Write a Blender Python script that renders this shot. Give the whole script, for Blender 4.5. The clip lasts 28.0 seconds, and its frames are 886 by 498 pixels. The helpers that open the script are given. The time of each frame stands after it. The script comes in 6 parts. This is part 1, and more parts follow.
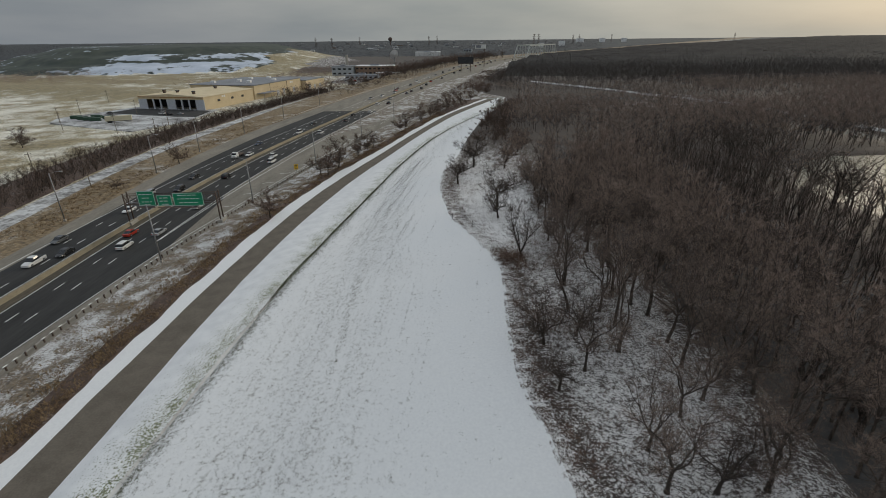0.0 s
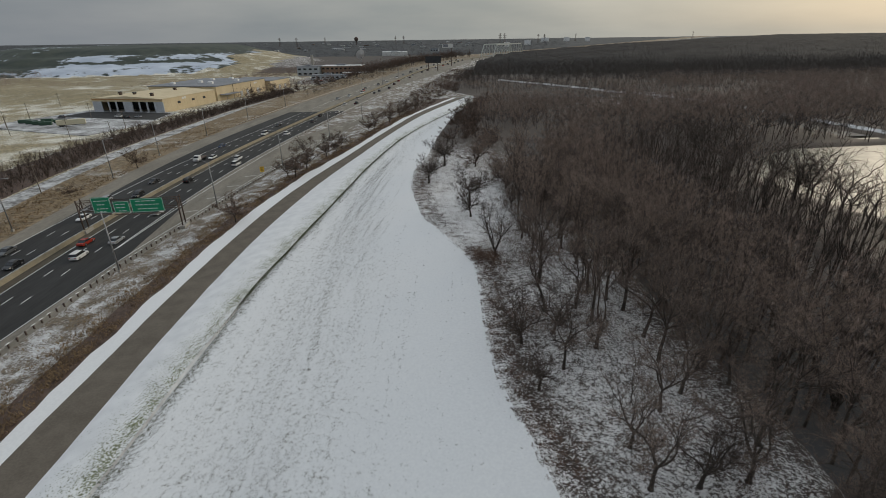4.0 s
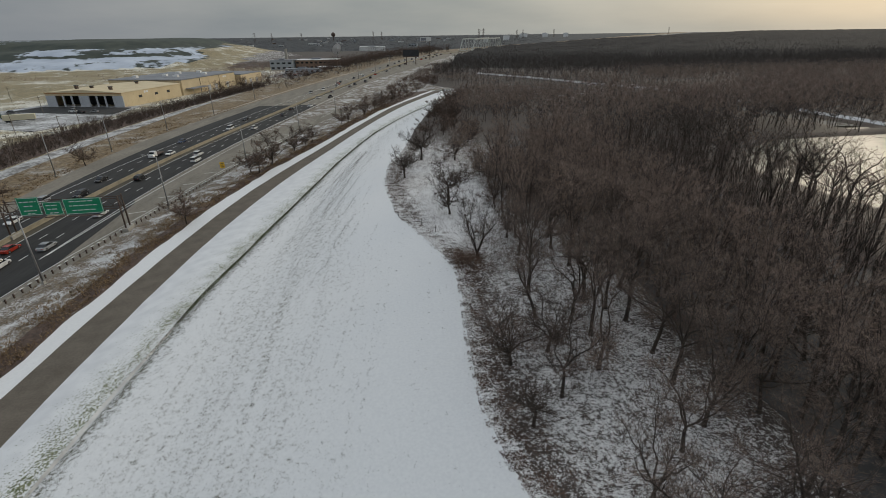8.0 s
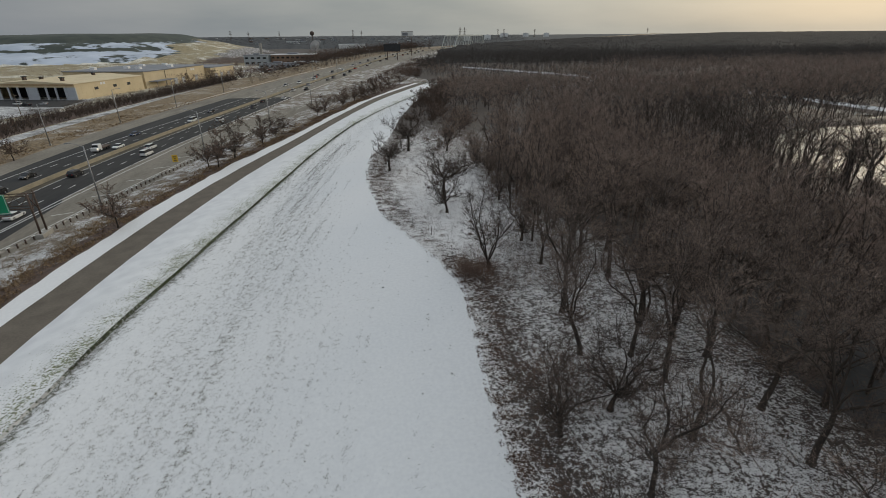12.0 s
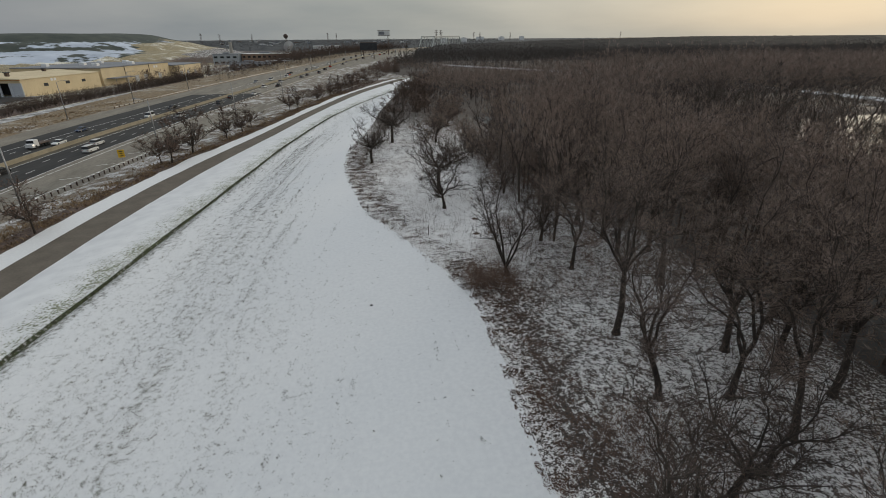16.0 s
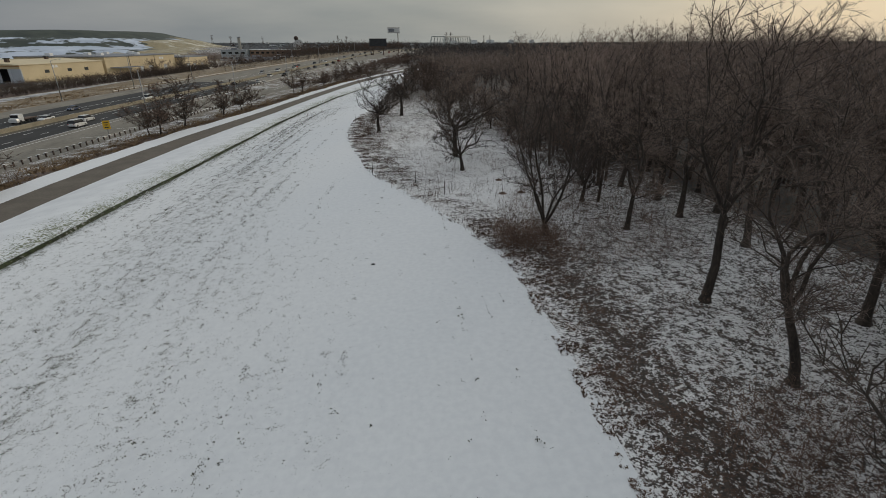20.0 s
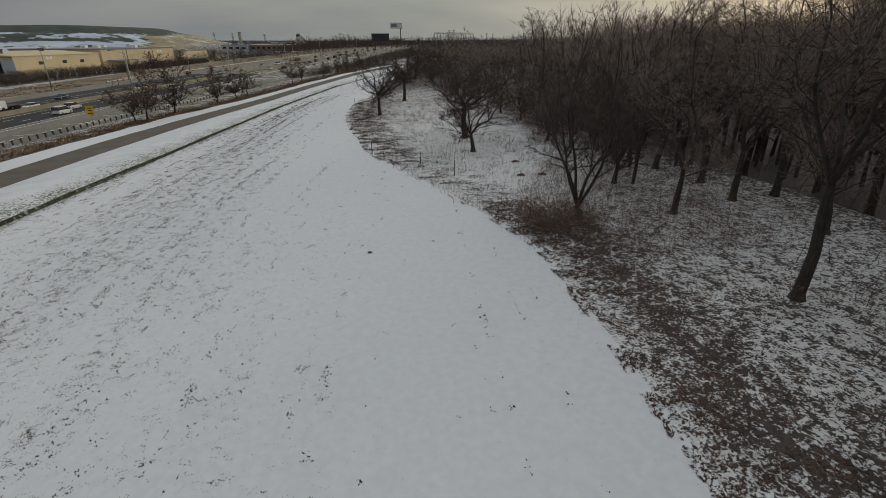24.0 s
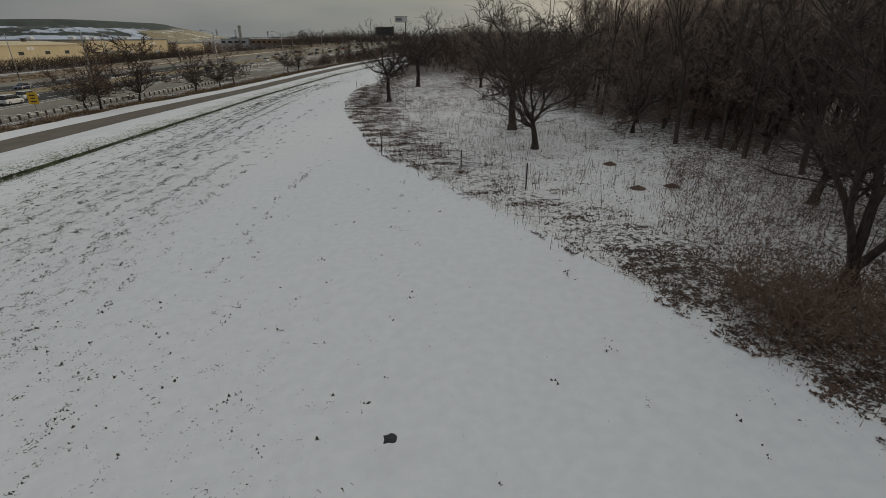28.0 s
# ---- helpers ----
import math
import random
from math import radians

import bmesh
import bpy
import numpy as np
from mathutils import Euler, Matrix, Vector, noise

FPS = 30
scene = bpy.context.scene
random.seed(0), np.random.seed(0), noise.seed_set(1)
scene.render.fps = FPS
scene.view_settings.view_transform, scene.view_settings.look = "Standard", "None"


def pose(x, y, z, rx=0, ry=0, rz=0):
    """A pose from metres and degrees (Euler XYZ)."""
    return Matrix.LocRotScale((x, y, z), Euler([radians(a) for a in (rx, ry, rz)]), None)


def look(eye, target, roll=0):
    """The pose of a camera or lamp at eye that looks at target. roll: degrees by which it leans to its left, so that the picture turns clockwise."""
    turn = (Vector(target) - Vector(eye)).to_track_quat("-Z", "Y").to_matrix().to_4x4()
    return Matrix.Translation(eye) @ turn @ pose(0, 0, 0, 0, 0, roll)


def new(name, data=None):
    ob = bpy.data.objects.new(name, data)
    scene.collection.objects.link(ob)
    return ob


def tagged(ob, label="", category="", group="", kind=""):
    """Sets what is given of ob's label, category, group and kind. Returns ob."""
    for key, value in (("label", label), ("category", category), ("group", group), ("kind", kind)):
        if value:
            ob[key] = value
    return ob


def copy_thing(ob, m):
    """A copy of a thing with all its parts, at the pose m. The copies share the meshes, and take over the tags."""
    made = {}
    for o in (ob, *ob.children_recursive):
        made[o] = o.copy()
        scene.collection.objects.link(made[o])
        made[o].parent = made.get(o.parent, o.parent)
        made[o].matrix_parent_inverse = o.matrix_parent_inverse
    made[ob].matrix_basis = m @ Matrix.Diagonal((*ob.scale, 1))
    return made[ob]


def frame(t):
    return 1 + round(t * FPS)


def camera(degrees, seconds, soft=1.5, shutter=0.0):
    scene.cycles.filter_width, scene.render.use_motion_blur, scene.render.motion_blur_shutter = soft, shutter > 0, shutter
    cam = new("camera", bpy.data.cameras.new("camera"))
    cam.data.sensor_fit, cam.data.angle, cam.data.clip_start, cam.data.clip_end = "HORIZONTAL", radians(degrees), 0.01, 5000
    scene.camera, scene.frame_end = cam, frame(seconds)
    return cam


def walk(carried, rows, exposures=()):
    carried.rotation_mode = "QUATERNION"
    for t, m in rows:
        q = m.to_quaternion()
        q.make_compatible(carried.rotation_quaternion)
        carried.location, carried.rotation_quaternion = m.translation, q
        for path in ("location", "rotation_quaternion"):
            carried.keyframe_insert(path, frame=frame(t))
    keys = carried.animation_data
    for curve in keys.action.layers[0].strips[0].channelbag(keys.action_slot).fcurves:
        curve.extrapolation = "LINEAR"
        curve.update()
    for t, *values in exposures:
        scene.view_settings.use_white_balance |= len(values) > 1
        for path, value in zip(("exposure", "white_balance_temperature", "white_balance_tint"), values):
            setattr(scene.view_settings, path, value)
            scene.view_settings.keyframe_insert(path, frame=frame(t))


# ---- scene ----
cam = camera(85.4, 28.0, soft=0.5)
METRES, EYE, TILT, LEAN, TURN = 90.0, 42.4, -24.0, 0.5, 0.0
ROWS = [
    (0.0, 0.0, 0.0, 0.0, -0.0, 0.0, 0.0),
    (0.5, -0.001, 0.0003, -0.0018, -0.26, 0.08, 0.14),
    (1.0, -0.0017, 0.0003, -0.0041, -3.9, -0.03, 1.74),
    (1.5, -0.0029, 0.001, -0.0048, -4.89, -0.08, 2.15),
    (2.0, -0.003, 0.0009, -0.0054, -5.86, -0.09, 2.64),
    (2.5, -0.0035, 0.0017, -0.005, -6.01, -0.15, 2.68),
    (3.0, -0.0046, 0.0067, -0.0036, -4.16, -0.13, 1.92),
    (3.5, -0.0037, 0.0146, -0.0003, -2.15, -0.14, 1.09),
    (4.0, -0.0015, 0.0201, 0.0009, -3.27, -0.07, 1.64),
    (4.5, 0.0008, 0.0245, 0.0011, -3.5, -0.1, 1.72),
    (6.5, 0.0113, 0.0835, 0.0005, -3.29, -0.26, 1.77),
    (7.0, 0.0156, 0.1036, 0.0036, -3.65, -0.36, 1.93),
    (7.5, 0.0191, 0.126, 0.0083, -4.48, -0.45, 2.23),
    (8.0, 0.0201, 0.1501, 0.0112, -5.41, -0.5, 2.53),
    (8.5, 0.0199, 0.176, 0.0134, -6.17, -0.58, 2.76),
    (9.0, 0.0188, 0.2032, 0.0159, -6.7, -0.66, 2.93),
    (9.5, 0.0171, 0.2322, 0.0165, -7.01, -0.65, 2.97),
    (10.0, 0.0152, 0.2623, 0.0169, -7.18, -0.71, 3.04),
    (10.5, 0.0138, 0.2933, 0.017, -7.3, -0.72, 3.12),
    (11.0, 0.0147, 0.3245, 0.0182, -7.33, -0.68, 3.22),
    (11.5, 0.0148, 0.3533, 0.0195, -7.38, -0.58, 3.17),
    (12.0, 0.0147, 0.3798, 0.0218, -7.48, -0.5, 3.19),
    (12.5, 0.0126, 0.4065, 0.0248, -7.78, -0.48, 3.22),
    (14.5, 0.0053, 0.504, 0.0325, -9.13, -0.33, 3.81),
    (15.0, 0.005, 0.521, 0.0298, -9.42, -0.24, 3.95),
    (15.5, 0.0057, 0.5371, 0.0263, -9.68, -0.21, 4.15),
    (16.0, 0.0066, 0.5541, 0.022, -9.97, -0.21, 4.21),
    (16.5, 0.0069, 0.5704, 0.0169, -10.17, -0.12, 4.24),
    (17.0, 0.0073, 0.5861, 0.0102, -10.3, -0.03, 4.24),
    (17.5, 0.0066, 0.6027, 0.003, -10.37, -0.06, 4.19),
    (18.0, 0.0063, 0.6199, -0.0044, -10.27, 0.02, 4.12),
    (18.5, 0.0066, 0.6359, -0.0114, -10.02, 0.16, 4.01),
    (19.0, 0.0076, 0.6511, -0.0182, -9.7, 0.23, 3.89),
    (19.5, 0.0091, 0.6649, -0.0242, -9.37, 0.31, 3.77),
    (20.0, 0.0105, 0.6777, -0.0281, -9.11, 0.34, 3.56),
    (20.5, 0.0124, 0.6897, -0.0318, -8.95, 0.4, 3.51),
    (21.0, 0.0144, 0.6975, -0.0353, -8.85, 0.51, 3.48),
    (21.5, 0.0155, 0.7021, -0.037, -8.79, 0.63, 3.47),
    (23.5, 0.0186, 0.7363, -0.0374, -8.84, 0.29, 3.38),
    (24.0, 0.0145, 0.7549, -0.0366, -8.87, 0.21, 3.4),
    (24.5, 0.0154, 0.7751, -0.0339, -8.94, 0.11, 3.53),
    (25.0, 0.0173, 0.796, -0.0312, -9.27, 0.07, 3.64),
    (25.5, 0.0186, 0.8212, -0.0278, -9.79, -0.05, 3.8),
    (26.0, 0.018, 0.851, -0.0236, -10.43, -0.15, 4.02),
    (26.5, 0.0169, 0.883, -0.019, -10.88, -0.25, 4.15),
    (27.0, 0.0147, 0.9145, -0.0124, -11.23, -0.26, 4.24),
    (27.5, 0.0143, 0.9435, -0.0021, -11.47, -0.25, 4.52),
    (28.0, 0.0139, 0.9682, 0.0078, -8.49, 0.03, 3.24),
]
walk(cam, [(t, pose(0, 0, EYE, TILT, LEAN, TURN) @ pose(METRES * x, METRES * y, METRES * z, 90 + pitch, roll, yaw)) for t, x, y, z, yaw, pitch, roll in ROWS],
     exposures=[(0.0, -0.16, 6450, 10), (8.0, -0.11, 6450, 10), (11.0, -0.11, 6450, 10), (17.0, -0.08, 6500, 10), (21.0, -0.30, 6500, 10), (25.0, -0.37, 6700, 10), (28.0, -0.51, 6800, 10)])

# ---- world, sun ----
SUN_AZ, SUN_EL = radians(48), radians(14)      # azimuth from +y towards +x
world = bpy.data.worlds.new("sky")
scene.world = world
world.use_nodes = True
wn, wl = world.node_tree.nodes, world.node_tree.links
wn.clear()
w_out = wn.new("ShaderNodeOutputWorld")
w_bg = wn.new("ShaderNodeBackground")
w_sky = wn.new("ShaderNodeTexSky")
w_sky.sky_type = "NISHITA"
w_sky.sun_disc = False
w_sky.sun_elevation, w_sky.sun_rotation = SUN_EL, SUN_AZ
w_sky.air_density, w_sky.dust_density = 1.0, 2.5
w_co = wn.new("ShaderNodeTexCoord")
w_map = wn.new("ShaderNodeMapping")
w_map.inputs["Scale"].default_value = (1.0, 1.0, 5.0)
w_noise = wn.new("ShaderNodeTexNoise")
w_noise.inputs["Scale"].default_value = 2.2
w_noise.inputs["Detail"].default_value = 6
w_ramp = wn.new("ShaderNodeValToRGB")            # cloud greys
w_ramp.color_ramp.elements[0].position, w_ramp.color_ramp.elements[0].color = 0.30, (2.06, 2.36, 2.66, 1)
w_ramp.color_ramp.elements[1].position, w_ramp.color_ramp.elements[1].color = 0.72, (3.5, 3.62, 3.7, 1)
w_dot = wn.new("ShaderNodeVectorMath")           # nearness to the sun's side of the sky
w_dot.operation = "DOT_PRODUCT"
w_dot.inputs[1].default_value = (math.sin(SUN_AZ), math.cos(SUN_AZ), 0.0)
w_glow = wn.new("ShaderNodeMapRange")
w_glow.inputs[1].default_value, w_glow.inputs[2].default_value = 0.2, 1.0
w_warm = wn.new("ShaderNodeMix")
w_warm.data_type = "RGBA"
w_warm.blend_type = "MULTIPLY"
w_warm.inputs[7].default_value = (1.62, 1.55, 1.33, 1)
w_mix = wn.new("ShaderNodeMix")
w_mix.data_type = "RGBA"
w_mix.inputs[0].default_value = 0.93
wl.new(w_co.outputs["Generated"], w_map.inputs[0])
wl.new(w_map.outputs[0], w_noise.inputs["Vector"])
wl.new(w_noise.outputs[0], w_ramp.inputs[0])
wl.new(w_co.outputs["Generated"], w_dot.inputs[0])
wl.new(w_dot.outputs["Value"], w_glow.inputs[0])
wl.new(w_glow.outputs[0], w_warm.inputs[0])
wl.new(w_ramp.outputs[0], w_warm.inputs[6])
wl.new(w_sky.outputs[0], w_mix.inputs[6])
w_sep = wn.new("ShaderNodeSeparateXYZ")            # an overcast sky is brighter overhead
w_up = wn.new("ShaderNodeMapRange")
w_up.inputs[1].default_value, w_up.inputs[2].default_value, w_up.inputs[3].default_value, w_up.inputs[4].default_value = 0.12, 0.9, 1.0, 2.6
w_zen = wn.new("ShaderNodeVectorMath")
w_zen.operation = "SCALE"
wl.new(w_co.outputs["Generated"], w_sep.inputs[0])
wl.new(w_sep.outputs["Z"], w_up.inputs[0])
wl.new(w_up.outputs[0], w_zen.inputs["Scale"])
wl.new(w_warm.outputs[2], w_zen.inputs[0])
wl.new(w_zen.outputs[0], w_mix.inputs[7])
wl.new(w_mix.outputs[2], w_bg.inputs[0])
wl.new(w_bg.outputs[0], w_out.inputs[0])
w_bg.inputs[1].default_value = 0.1

sun = new("sun", bpy.data.lights.new("sun", "SUN"))
sun.data.energy, sun.data.angle, sun.data.color = 1.08, radians(14), (1.0, 0.86, 0.66)
sun.matrix_world = look((0, 0, 0), (-math.sin(SUN_AZ) * math.cos(SUN_EL), -math.cos(SUN_AZ) * math.cos(SUN_EL), -math.sin(SUN_EL)))


# ---- materials ----
def mat(name, dark, light, scale=1.0, rough=0.8, bump=0.0, fine=8.0, metal=0.0, stretch=(1, 1, 1), spread=(0.35, 0.65), vary=0.0):
    """Two colours mixed by two sizes of noise in object metres, with relief."""
    m = bpy.data.materials.new(name)
    m.use_nodes = True
    n, l = m.node_tree.nodes, m.node_tree.links
    b = n["Principled BSDF"]
    co, mp = n.new("ShaderNodeTexCoord"), n.new("ShaderNodeMapping")
    mp.inputs["Scale"].default_value = stretch
    n1, n2 = n.new("ShaderNodeTexNoise"), n.new("ShaderNodeTexNoise")
    n1.inputs["Scale"].default_value, n2.inputs["Scale"].default_value = scale, scale * fine
    n1.inputs["Detail"].default_value, n2.inputs["Detail"].default_value = 5, 3
    add, ramp = n.new("ShaderNodeMath"), n.new("ShaderNodeValToRGB")
    add.operation = "MULTIPLY_ADD"
    add.inputs[1].default_value = 0.45
    half = n.new("ShaderNodeMath")
    half.operation = "MULTIPLY"
    half.inputs[1].default_value = 0.55
    ramp.color_ramp.elements[0].position, ramp.color_ramp.elements[1].position = spread
    ramp.color_ramp.elements[0].color, ramp.color_ramp.elements[1].color = (*dark, 1), (*light, 1)
    l.new(co.outputs["Object"], mp.inputs[0])
    l.new(mp.outputs[0], n1.inputs["Vector"])
    l.new(mp.outputs[0], n2.inputs["Vector"])
    l.new(n1.outputs[0], half.inputs[0])
    l.new(n2.outputs[0], add.inputs[0])
    l.new(half.outputs[0], add.inputs[2])
    l.new(add.outputs[0], ramp.inputs[0])
    last = ramp.outputs[0]
    if vary:
        info, hsv, rng = n.new("ShaderNodeObjectInfo"), n.new("ShaderNodeHueSaturation"), n.new("ShaderNodeMapRange")
        rng.inputs[3].default_value, rng.inputs[4].default_value = 1 - vary, 1 + vary
        l.new(info.outputs["Random"], rng.inputs[0])
        l.new(rng.outputs[0], hsv.inputs["Value"])
        l.new(last, hsv.inputs["Color"])
        last = hsv.outputs[0]
    l.new(last, b.inputs["Base Color"])
    b.inputs["Roughness"].default_value, b.inputs["Metallic"].default_value = rough, metal
    if bump:
        bp = n.new("ShaderNodeBump")
        bp.inputs["Strength"].default_value, bp.inputs["Distance"].default_value = 0.6, bump
        l.new(add.outputs[0], bp.inputs["Height"])
        l.new(bp.outputs[0], b.inputs["Normal"])
    return m


def plain(name, colour, rough=0.5, metal=0.0):
    d = tuple(c * 0.86 for c in colour)
    return mat(name, d, colour, 0.8, rough, 0, 6, metal)


SNOW, LITTER = (0.80, 0.82, 0.85), (0.105, 0.075, 0.055)


def snow_ground(name, low, high, under_dark, under_light, speck=3.0, patch=0.35, rows=0.0, attr="", cover=0.5, soft=0.06, bump=0.03, mix=(0.72, 0.16, 0.12)):
    """Snow with the ground showing through where noise is low. attr: a float attribute that adds to the snow's cover."""
    m = bpy.data.materials.new(name)
    m.use_nodes = True
    n, l = m.node_tree.nodes, m.node_tree.links
    b = n["Principled BSDF"]
    co = n.new("ShaderNodeTexCoord")

    def nz(scale, detail, stretch=(1, 1, 1), turn=0.0):
        mp, t = n.new("ShaderNodeMapping"), n.new("ShaderNodeTexNoise")
        mp.inputs["Scale"].default_value, mp.inputs["Rotation"].default_value = stretch, (0, 0, turn)
        t.inputs["Scale"].default_value, t.inputs["Detail"].default_value = scale, detail
        l.new(co.outputs["Object"], mp.inputs[0])
        l.new(mp.outputs[0], t.inputs["Vector"])
        return t.outputs[0]

    def mth(op, a, c, d=None):
        k = n.new("ShaderNodeMath")
        k.operation = op
        for i, v in enumerate((a, c, d)):
            if v is None:
                continue
            if isinstance(v, (int, float)):
                k.inputs[i].default_value = v
            else:
                l.new(v, k.inputs[i])
        return k.outputs[0]

    big, mid, small = nz(patch * 0.25, 4), nz(patch, 5), nz(speck, 6)
    total = mth("MULTIPLY_ADD", small, mix[0], mth("MULTIPLY_ADD", mid, mix[1], mth("MULTIPLY", big, mix[2])))
    if rows:
        track = nz(0.8, 4, (1.0, 0.03, 1.0), 0.05)
        total = mth("MULTIPLY_ADD", track, rows, mth("ADD", total, -0.5 * rows))
    if attr:
        at = n.new("ShaderNodeAttribute")
        at.attribute_name = attr
        total = mth("ADD", total, at.outputs["Fac"])
    rng = n.new("ShaderNodeMapRange")
    rng.inputs[1].default_value, rng.inputs[2].default_value = cover - soft, cover + soft
    l.new(total, rng.inputs[0])
    gr = n.new("ShaderNodeValToRGB")
    gr.color_ramp.elements[0].position, gr.color_ramp.elements[1].position = 0.32, 0.68
    gr.color_ramp.elements[0].color, gr.color_ramp.elements[1].color = (*under_dark, 1), (*under_light, 1)
    l.new(nz(speck * 0.5, 5), gr.inputs[0])
    sn = n.new("ShaderNodeValToRGB")
    sn.color_ramp.elements[0].position, sn.color_ramp.elements[1].position = 0.35, 0.65
    sn.color_ramp.elements[0].color, sn.color_ramp.elements[1].color = (*low, 1), (*high, 1)
    l.new(nz(patch * 1.3, 6), sn.inputs[0])
    mx = n.new("ShaderNodeMix")
    mx.data_type = "RGBA"
    l.new(rng.outputs[0], mx.inputs[0])
    l.new(gr.outputs[0], mx.inputs[6])
    l.new(sn.outputs[0], mx.inputs[7])
    l.new(mx.outputs[2], b.inputs["Base Color"])
    b.inputs["Roughness"].default_value = 0.75
    bp = n.new("ShaderNodeBump")
    bp.inputs["Strength"].default_value, bp.inputs["Distance"].default_value = 0.5, bump
    l.new(total, bp.inputs["Height"])
    l.new(bp.outputs[0], b.inputs["Normal"])
    return m


M_SNOW = snow_ground("snowy_field_grass", (0.69, 0.695, 0.705), (0.74, 0.745, 0.75), (0.035, 0.036, 0.022), (0.13, 0.125, 0.08), 15.0, 2.2, 0.12, "cover", 0.287, 0.014, 0.015, (0.45, 0.27, 0.06))
M_BANK = snow_ground("snowy_green_bank", (0.67, 0.675, 0.685), (0.76, 0.765, 0.77), (0.09, 0.105, 0.045), (0.24, 0.25, 0.14), 5.0, 0.3, 0.0, "cover", 0.405, 0.03)
# green ditch grass, darkened to hold the ditch's shadow as well
M_DITCH = snow_ground("dark_ditch_grass", (0.4, 0.4, 0.4), (0.6, 0.6, 0.6), (0.016, 0.024, 0.008), (0.068, 0.090, 0.030), 3.5, 0.3, 0.0, "cover", 0.60, 0.05)
M_WOODS = snow_ground("snowy_leaf_litter", (0.60, 0.588, 0.58), (0.76, 0.748, 0.74), (0.030, 0.023, 0.019), (0.085, 0.062, 0.05), 9.0, 2.8, 0, "cover", 0.50, 0.028, 0.05, (0.46, 0.34, 0.20))
M_VERGE = snow_ground("snow_dusted_dead_grass", (0.48, 0.475, 0.47), (0.70, 0.70, 0.70), (0.075, 0.058, 0.042), (0.23, 0.178, 0.12), 3.2, 0.30, 0, "", 0.53, 0.045, 0.06, (0.42, 0.36, 0.22))
M_BRUSHGROUND = snow_ground("brown_brush_ground", (0.5, 0.5, 0.5), (0.68, 0.68, 0.69), (0.045, 0.028, 0.021), (0.13, 0.08, 0.054), 2.2, 0.3, 0, "", 0.64, 0.05, 0.05, (0.5, 0.3, 0.2))
# tan grass and cream snow, with warm sunlight mixed into both colours
M_OPEN = snow_ground("sunlit_snowy_tan_meadow", (0.62, 0.59, 0.50), (0.80, 0.77, 0.68), (0.14, 0.112, 0.058), (0.41, 0.335, 0.19), 1.4, 0.07, 0, "cover", 0.505, 0.04, 0.1, (0.42, 0.32, 0.26))
M_PATH = mat("worn_brown_asphalt", (0.098, 0.082, 0.064), (0.150, 0.127, 0.102), 0.35, 0.9, 0.01, 12)
M_ROAD = mat("dark_asphalt", (0.016, 0.016, 0.016), (0.036, 0.0355, 0.035), 0.25, 0.92, 0.01, 9, 0, (1, 0.12, 1))
M_SHOULDER = mat("pale_concrete_shoulder", (0.155, 0.138, 0.112), (0.255, 0.23, 0.19), 0.3, 0.95, 0.01, 8, 0, (1, 0.2, 1))
M_CONCRETE = mat("weathered_concrete", (0.27, 0.255, 0.225), (0.42, 0.40, 0.36), 0.6, 0.85, 0.01, 10)
M_MEDGROUND = mat("brown_gritty_inner_shoulder", (0.045, 0.038, 0.028), (0.125, 0.105, 0.072), 0.4, 0.95, 0.01, 8, 0, (1, 0.15, 1))
M_MEDIAN = mat("tan_stained_concrete", (0.22, 0.188, 0.13), (0.34, 0.295, 0.21), 0.5, 0.85, 0.01, 8)
M_PAINT = mat("road_paint", (0.62, 0.62, 0.60), (0.8, 0.8, 0.78), 0.8, 0.7)
M_BARK = mat("grey_brown_bark", (0.026, 0.0205, 0.0165), (0.078, 0.060, 0.048), 1.5, 0.95, 0.03, 8, 0, (1, 1, 0.25), vary=0.25)
M_TWIG = mat("brown_twigs", (0.180, 0.134, 0.110), (0.32, 0.24, 0.197), 0.4, 0.95, 0, 5, vary=0.3)
M_OAKTWIG = mat("dark_oak_twigs", (0.062, 0.046, 0.038), (0.13, 0.096, 0.078), 0.4, 0.95, 0, 5, vary=0.2)
M_BRUSH = mat("red_brown_brush", (0.088, 0.057, 0.043), (0.18, 0.116, 0.084), 0.3, 0.95, 0, 5, vary=0.3)
# paler than M_BARK, to soften the limbs of woods that stand off
M_MIDBARK = mat("softened_grey_bark", (0.045, 0.038, 0.033), (0.088, 0.074, 0.064), 0.8, 0.95)
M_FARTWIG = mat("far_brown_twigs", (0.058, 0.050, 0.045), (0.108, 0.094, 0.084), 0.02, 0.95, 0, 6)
# twigs greyed towards blue: distance haze mixed into the colour
M_HAZETWIG = mat("hazed_distant_twigs", (0.050, 0.053, 0.056), (0.082, 0.086, 0.090), 0.02, 0.95, 0, 6)
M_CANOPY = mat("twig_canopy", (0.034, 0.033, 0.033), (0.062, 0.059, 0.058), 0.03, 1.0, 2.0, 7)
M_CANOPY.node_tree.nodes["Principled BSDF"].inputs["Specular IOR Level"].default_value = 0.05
# same haze tint, for the suburb's canopy sheet
M_SUBURB = mat("hazed_suburban_twigs", (0.036, 0.040, 0.045), (0.070, 0.076, 0.083), 0.02, 1.0, 2.0, 8)
M_WATER = mat("grey_flood_ice", (0.050, 0.050, 0.051), (0.092, 0.092, 0.093), 0.08, 0.65, 0, 5)
# cream base colour stands in for the bright sky reflected on the ice
M_ICE = mat("sky_tinted_pond_ice", (0.12, 0.113, 0.088), (0.21, 0.196, 0.152), 0.06, 0.5, 0, 6)
for m_ in (M_WATER, M_ICE):
    m_.node_tree.nodes["Principled BSDF"].inputs["Specular IOR Level"].default_value = 0.3
